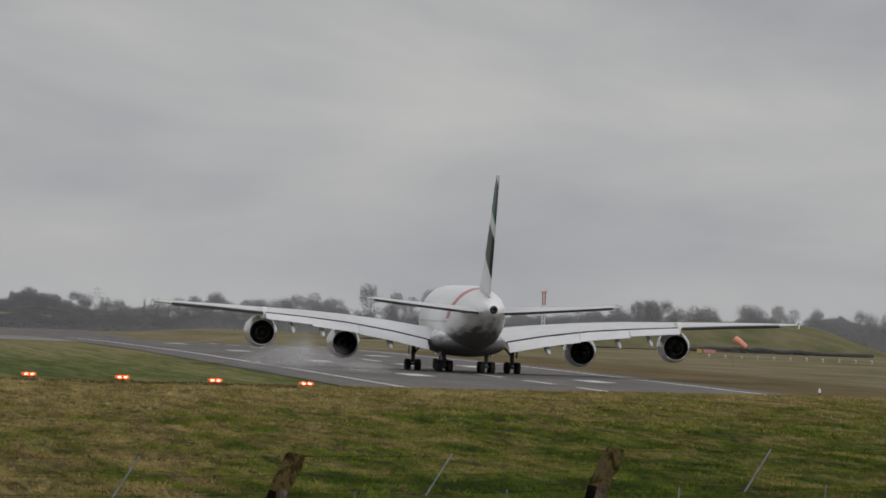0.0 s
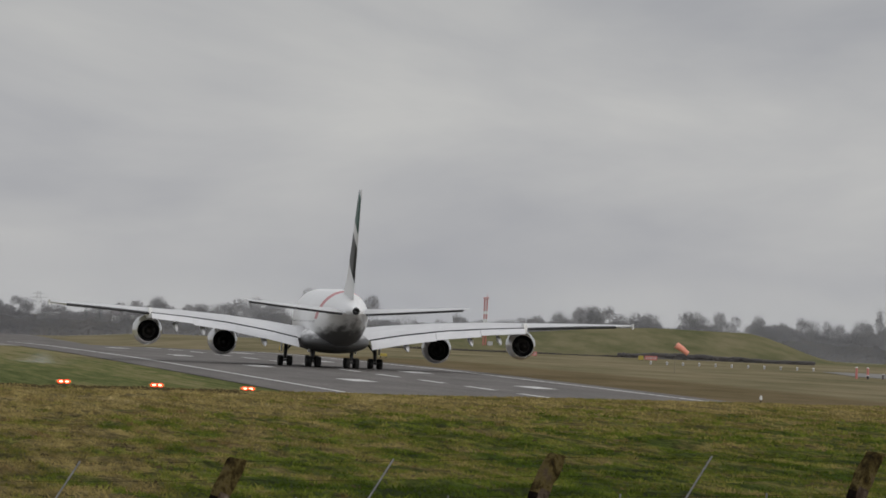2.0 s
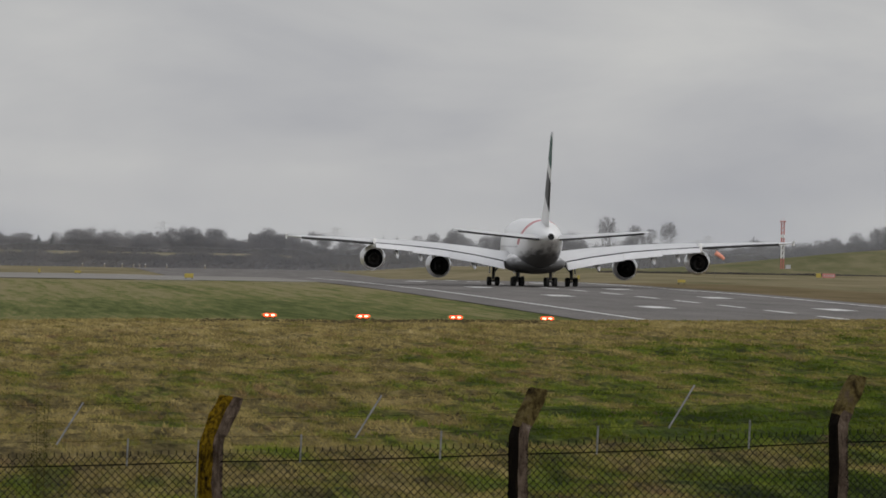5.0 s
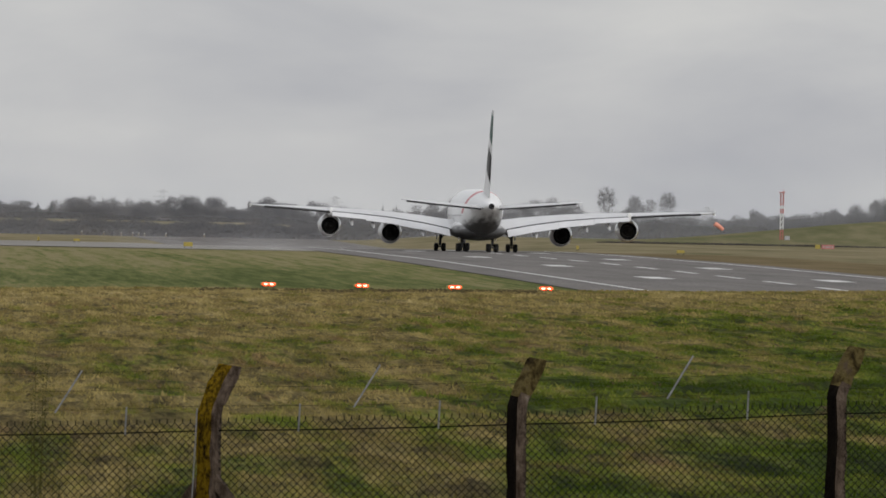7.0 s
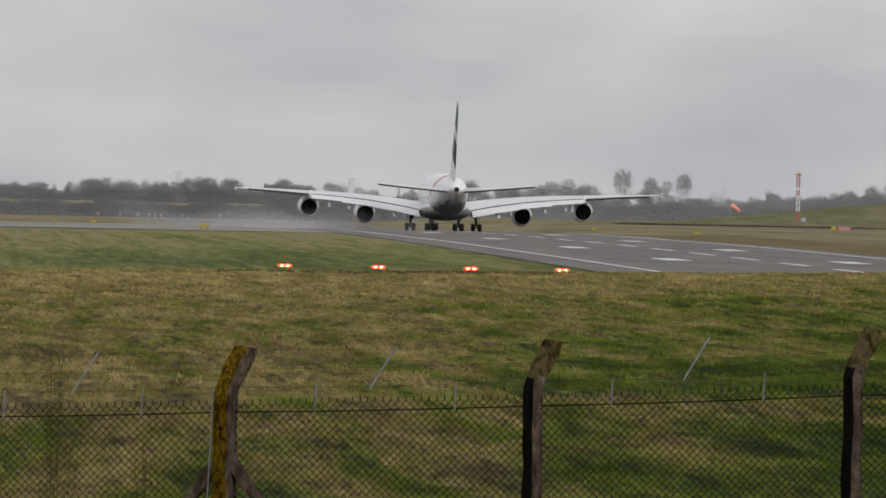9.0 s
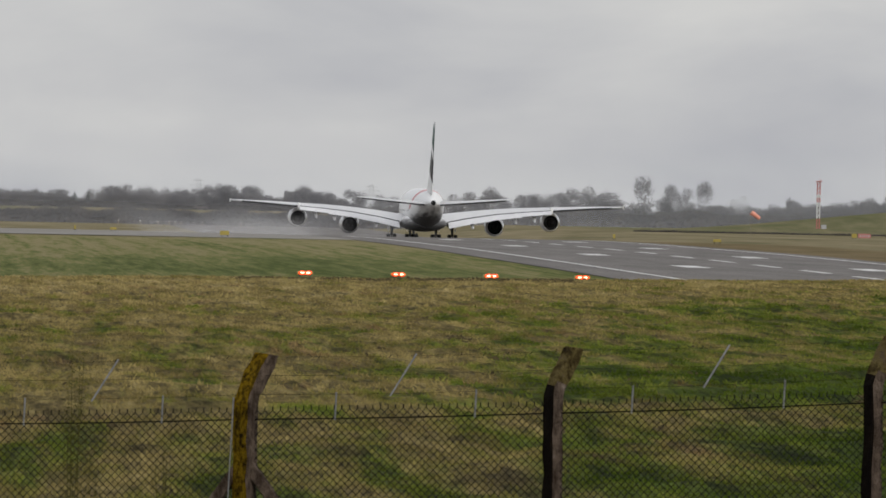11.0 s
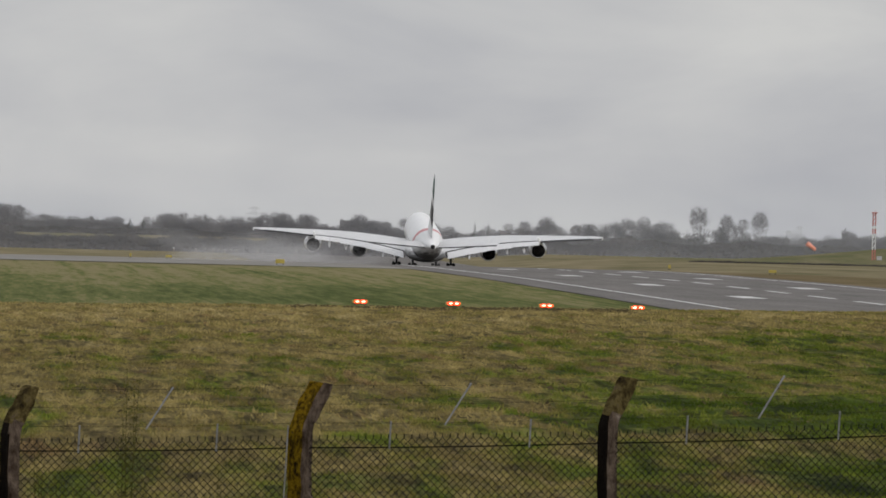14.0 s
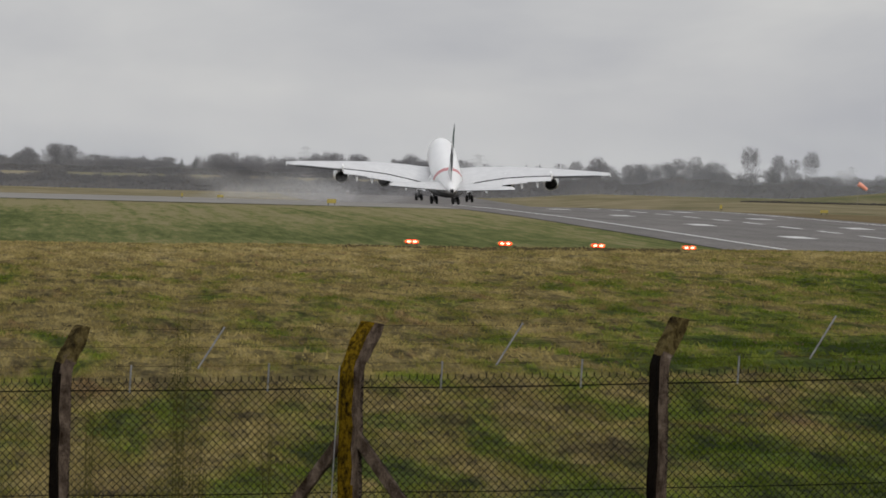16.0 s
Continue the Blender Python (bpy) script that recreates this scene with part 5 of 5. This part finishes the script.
# ---- spray thrown up behind the engines ----
def spray_material(name, dense):
    m = bpy.data.materials.new(name)
    m.use_nodes = True
    nt = m.node_tree
    nd, ln = nt.nodes, nt.links
    nd.clear()
    out, mx, tr, df = nd.new("ShaderNodeOutputMaterial"), nd.new("ShaderNodeMixShader"), nd.new("ShaderNodeBsdfTransparent"), nd.new("ShaderNodeBsdfDiffuse")
    tl, both = nd.new("ShaderNodeBsdfTranslucent"), nd.new("ShaderNodeMixShader")
    df.inputs["Color"].default_value = tl.inputs["Color"].default_value = (0.75, 0.75, 0.76, 1)
    tc, no, le = nd.new("ShaderNodeTexCoord"), nd.new("ShaderNodeTexNoise"), nd.new("ShaderNodeVectorMath")
    le.operation = "LENGTH"
    no.inputs["Scale"].default_value, no.inputs["Detail"].default_value = 0.9, 4
    ln.new(tc.outputs["Object"], no.inputs["Vector"])
    ln.new(tc.outputs["Object"], le.inputs[0])
    fall = nd.new("ShaderNodeMapRange")
    fall.interpolation_type = "SMOOTHSTEP"
    for k, v in (("From Min", 0.05), ("From Max", 0.98), ("To Min", 1.0), ("To Max", 0.0)):
        fall.inputs[k].default_value = v
    ln.new(le.outputs["Value"], fall.inputs["Value"])
    wisp = nd.new("ShaderNodeMapRange")
    for k, v in (("From Min", 0.3), ("From Max", 0.72), ("To Min", 0.55 * dense), ("To Max", dense)):
        wisp.inputs[k].default_value = v
    ln.new(no.outputs["Fac"], wisp.inputs["Value"])
    mu = nd.new("ShaderNodeMath")
    mu.operation = "MULTIPLY"
    ln.new(fall.outputs[0], mu.inputs[0])
    ln.new(wisp.outputs[0], mu.inputs[1])
    ln.new(mu.outputs[0], mx.inputs[0])
    ln.new(tr.outputs[0], mx.inputs[1])
    ln.new(df.outputs[0], both.inputs[1])
    ln.new(tl.outputs[0], both.inputs[2])
    ln.new(both.outputs[0], mx.inputs[2])
    ln.new(mx.outputs[0], out.inputs[0])
    return m


M_SPRAY, M_WAKE = spray_material("fine_water_spray", 0.4), spray_material("drifting_water_spray", 0.34)


def spray_cloud(name, puffs, label, mat):
    """A drifting bank of spray: bowed veils one behind the other. Puffs: x, y, z, half width, half height."""
    top = tagged(anchor(name, (0, 0, 0)), label, "spray")
    rng = random.Random(len(puffs))
    for x, y, z, w, h in puffs:
        vs, fs, n = [], [], 10
        for j in range(n + 1):
            for i in range(n + 1):
                a, b = 2 * i / n - 1, 2 * j / n - 1
                vs.append((a, 0.35 * (a * a + b * b) + 0.12 * noise.noise((a * 2 + x, b * 2, z)), b))
        for j in range(n):
            for i in range(n):
                fs.append((j * (n + 1) + i, j * (n + 1) + i + 1, (j + 1) * (n + 1) + i + 1, (j + 1) * (n + 1) + i))
        ob = sheet("puff", vs, fs, mat, top, smooth=True)
        ob.matrix_basis = pose(x, y, z, 0, rng.uniform(-20, 20), 0) @ Matrix.Diagonal((w, 6, h, 1))
    return top


spray = spray_cloud("spray_cloud", [(-4.0, 0, 1.4, 4.4, 2.8), (-1.5, -8, 1.0, 4.2, 2.2), (2.5, -16, 0.5, 5.0, 1.3), (-8, 6, 0.8, 6.0, 1.7), (4, -4, 0.2, 7, 0.9), (-3.2, -3, 2.0, 2.4, 2.8), (-5.0, 3, 1.0, 4.2, 2.2)],
                    "pale drifting water spray blown behind the jet engines", M_SPRAY)
wake = spray_cloud("wake_spray", [(1, 0, 2.4, 14, 5.0), (10, -10, 1.8, 14, 3.6), (-7, 12, 2.6, 16, 5.4), (3, 22, 2.4, 17, 5.6), (20, -4, 1.0, 16, 2.6), (-20, 6, 0.8, 18, 2.2), (-12, 30, 2.2, 20, 4.6), (12, 34, 2.6, 15, 4.8)],
                   "low grey spray trailing over the damp runway", M_WAKE)


# ---- see-through sheet added as distance haze over the far side of the airfield ----
def haze_material():
    m = bpy.data.materials.new("thin_haze")
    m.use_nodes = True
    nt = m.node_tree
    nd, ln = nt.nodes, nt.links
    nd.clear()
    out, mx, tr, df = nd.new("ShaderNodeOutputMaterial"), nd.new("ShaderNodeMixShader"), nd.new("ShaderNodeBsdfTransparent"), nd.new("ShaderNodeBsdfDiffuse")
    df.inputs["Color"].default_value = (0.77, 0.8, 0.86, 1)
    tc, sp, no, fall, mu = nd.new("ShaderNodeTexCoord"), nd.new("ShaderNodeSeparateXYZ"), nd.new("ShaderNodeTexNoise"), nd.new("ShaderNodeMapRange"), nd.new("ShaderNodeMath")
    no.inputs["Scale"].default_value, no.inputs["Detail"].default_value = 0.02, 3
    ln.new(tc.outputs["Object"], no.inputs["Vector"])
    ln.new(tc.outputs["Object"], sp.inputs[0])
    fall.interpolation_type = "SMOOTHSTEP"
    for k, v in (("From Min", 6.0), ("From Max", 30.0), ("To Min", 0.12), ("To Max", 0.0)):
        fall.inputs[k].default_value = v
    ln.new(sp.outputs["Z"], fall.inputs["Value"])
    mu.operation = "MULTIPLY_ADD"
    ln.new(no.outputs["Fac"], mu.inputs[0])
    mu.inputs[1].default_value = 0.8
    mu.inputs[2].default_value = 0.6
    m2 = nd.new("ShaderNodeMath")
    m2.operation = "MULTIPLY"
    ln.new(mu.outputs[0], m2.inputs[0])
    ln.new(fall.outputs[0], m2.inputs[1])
    # the haze is set thicker beyond the runway's end
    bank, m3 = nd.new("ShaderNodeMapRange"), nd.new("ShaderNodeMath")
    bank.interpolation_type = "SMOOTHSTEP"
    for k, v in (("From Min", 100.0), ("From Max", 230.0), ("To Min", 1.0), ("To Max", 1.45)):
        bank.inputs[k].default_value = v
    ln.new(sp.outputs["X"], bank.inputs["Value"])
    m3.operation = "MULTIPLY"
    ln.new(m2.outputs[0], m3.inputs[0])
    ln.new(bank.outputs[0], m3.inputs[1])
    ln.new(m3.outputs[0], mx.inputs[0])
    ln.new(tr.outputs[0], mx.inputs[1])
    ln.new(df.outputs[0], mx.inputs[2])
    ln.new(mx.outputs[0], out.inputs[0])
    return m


haze_v, haze_f = [], []
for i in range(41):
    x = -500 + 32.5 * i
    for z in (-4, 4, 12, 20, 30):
        haze_v.append((x, 2400 - 0.0002 * x * x + 3 * noise.noise((x * 0.01, z * 0.1, 1)), z))
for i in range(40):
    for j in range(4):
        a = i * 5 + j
        haze_f.append((a, a + 5, a + 6, a + 1))
tagged(sheet("haze_sheet", haze_v, haze_f, haze_material(), smooth=True), "see-through sheet added as distance haze before the far trees", "mist", kind="stuff")


# ---- grass tufts on the bank ----
def tufts(name, d0, d1, count, high, wide, label, mat=None, az=(-0.016, 0.168), bare=0.0, blades=4):
    """Leaning blades in clumps, each a thin triangle."""
    rng = random.Random(int(d0))
    vs, fs = [], []
    for _ in range(count):
        d = math.sqrt(rng.uniform(d0 * d0, d1 * d1))
        a = rng.uniform(*az)
        x, y = d * math.sin(a), d * math.cos(a)
        if noise.noise((x * 0.55, y * 0.07, 3)) + rng.uniform(-0.45, 0.45) < bare:
            continue
        z = ground_z(x, y)
        s = rng.uniform(0.6, 1.3)
        for _ in range(blades):
            h, w = high * s * rng.uniform(0.5, 1.1), wide * s * rng.uniform(0.6, 1.2)
            ox, oy = x + rng.gauss(0, high * 0.7), y + rng.gauss(0, high * 1.5)
            n = len(vs)
            vs += [(ox - w / 2, oy, z - 0.02), (ox + w / 2, oy, z - 0.02), (ox + rng.gauss(0, h * 0.7), oy + rng.uniform(0.4, 1.8) * h, z + h * rng.uniform(0.5, 0.9))]
            fs.append((n, n + 1, n + 2))
    return tagged(sheet(name, vs, fs, mat or M_TUFT), label, "grass", kind="stuff")


tufts("grass_tufts", 86, 170, 30000, 0.10, 0.035, "tussocky uncut winter grass on the bank", bare=-0.15)
tufts("grass_tufts", 170, 330, 40000, 0.13, 0.06, "tussocky uncut winter grass on the bank", bare=-0.1)
tufts("grass_tufts", 330, 568, 40000, 0.17, 0.12, "bleached straw-coloured grass on the crest", bare=-0.1)
tufts("turf_clods", 530, 559, 1500, 0.17, 0.5, "dark ragged turf clods along the crest", M_SOIL, (0.037, 0.08), 0.1, 3)
tufts("turf_clods", 120, 330, 500, 0.12, 0.3, "small dark clods turned up in the grass", M_SOIL, (-0.016, 0.168), 0.2, 2)


# small hollows of bare earth and a short rut in the bank: bearing, distance, half width, clods
HOLLOWS = [(2.585, 265, 0.3, 14), (0.83, 266, 0.9, 26), (1.93, 222, 0.5, 16), (3.53, 198, 0.34, 26), (2.96, 235, 0.5, 16), (3.92, 232, 0.7, 18), (0.95, 300, 0.6, 16), (4.9, 225, 0.6, 14)]
HOLLOWS += [(3.64 + 0.26 * i / 9, 275 - 47 * i / 9, 0.16, 8) for i in range(10)]


def hollows():
    rng = random.Random(31)
    vs, fs = [], []
    for az_, d, half, count in HOLLOWS:
        for _ in range(count):
            a = radians(az_)
            x, y = d * math.sin(a) + rng.gauss(0, half * 0.6), d * math.cos(a) + rng.gauss(0, 3.0)
            z, w, h = ground_z(x, y), rng.uniform(0.04, 0.12), rng.uniform(0.03, 0.08)
            n = len(vs)
            vs += [(x - w, y, z - 0.02), (x + w, y, z - 0.02), (x + rng.uniform(-w, w), y + 0.1, z + h), (x, y + 0.5, z - 0.02)]
            fs += [(n, n + 1, n + 2), (n + 1, n + 3, n + 2), (n + 3, n, n + 2)]
    tagged(sheet("earth_clods", vs, fs, M_SOIL), "dark earth clods in hollows and a rut", "soil", kind="stuff")


hollows()


# ---- keyed movement ----
DRIFT = [(0, 101.7), (1.5, 102.2), (3.5, 102.4), (5, 102.5), (9, 102.1), (16, 102.3)]
ROLL = [(t * 0.5, 1047.4 + 54.65 * t * 0.5 + 0.603 * (t * 0.5) ** 2) for t in range(33)]
PITCH = [(0, 0.0), (11.5, 0.0), (12, 0.3), (12.5, 1.05), (13, 2.3), (13.5, 3.5), (14, 4.85), (14.5, 6.2), (15, 7.25), (15.5, 8.45), (16, 9.6)]
# rise of the hull over the runway; the gear legs reach down until the wheels leave the ground
LIFT = [(0, 0.0), (12.5, 0.0), (13, 0.12), (13.5, 0.25), (14, 0.42), (14.5, 0.66), (15, 0.72), (15.5, 1.1), (16, 1.9)]
REACH = ((0, 0), (12.5, 0), (13, 0.12), (13.5, 0.25), (14, 0.42), (14.5, 0.66), (15.0, 0.72), (15.5, 0.92), (16, 0.95))
# bank to the right as the wings take the load
BANK = [(0, 0.0), (13, 0.0), (14, 0.2), (14.5, 0.4), (15, 0.7), (15.5, 0.7), (16, 0.6)]
WAKE = [(0, -8.0), (5, -7.0), (8, -4.0), (11, -2.0), (14, 0.3), (16, 0.3)]


def motions():
    rows = []
    for t, y in ROLL:
        p, up = lerp_table(PITCH, t)[0], lerp_table(LIFT, t)[0]
        rows.append((t, pose(lerp_table(DRIFT, t)[0], y, strip_z(y) + 0.036 + up, p, lerp_table(BANK, t)[0], 0)))
    walk(plane, rows)
    # the first burst of spray hangs back and drifts off across the grass, the wake follows the airliner
    walk(spray, [(0, pose(81.5, 1005, 0.3)), (0.5, pose(79, 1008, -0.2)), (1.5, pose(68, 1040, -2.0)), (4, pose(20, 1120, -3.0)), (16, pose(-260, 1600, -6.0))])
    wake_rows = []
    for t in (0, 2, 5, 8, 10, 11, 12, 13, 14, 15, 16):
        y = 1047.4 + 54.65 * t + 0.603 * t * t
        wake_rows.append((t, pose(64, y - 60, strip_z(y - 60) + lerp_table(WAKE, t)[0])))
    walk(wake, wake_rows)
    # the main gear legs extend as the wheels lose their load
    for g in [c for c in plane.children if c.name.startswith("main_gear")]:
        walk(g, [(t, pose(0, 0, -d)) for t, d in REACH])
    # the wings bend up as they take the load
    for w in [c for c in plane.children if c.name.startswith("wing")]:
        side = 1 if w.data.vertices[0].co.x > 0 else -1
        wing_rows = []
        for t in (0, 4, 8, 10, 11, 12, 13, 14, 15, 16):
            a = 3.4 * ease(t, 9.5, 16)
            hinge = Matrix.Translation((side * 3.4, 0, 4.2))
            wing_rows.append((t, hinge @ pose(0, 0, 0, 0, -side * a, 0) @ hinge.inverted()))
        walk(w, wing_rows)


motions()
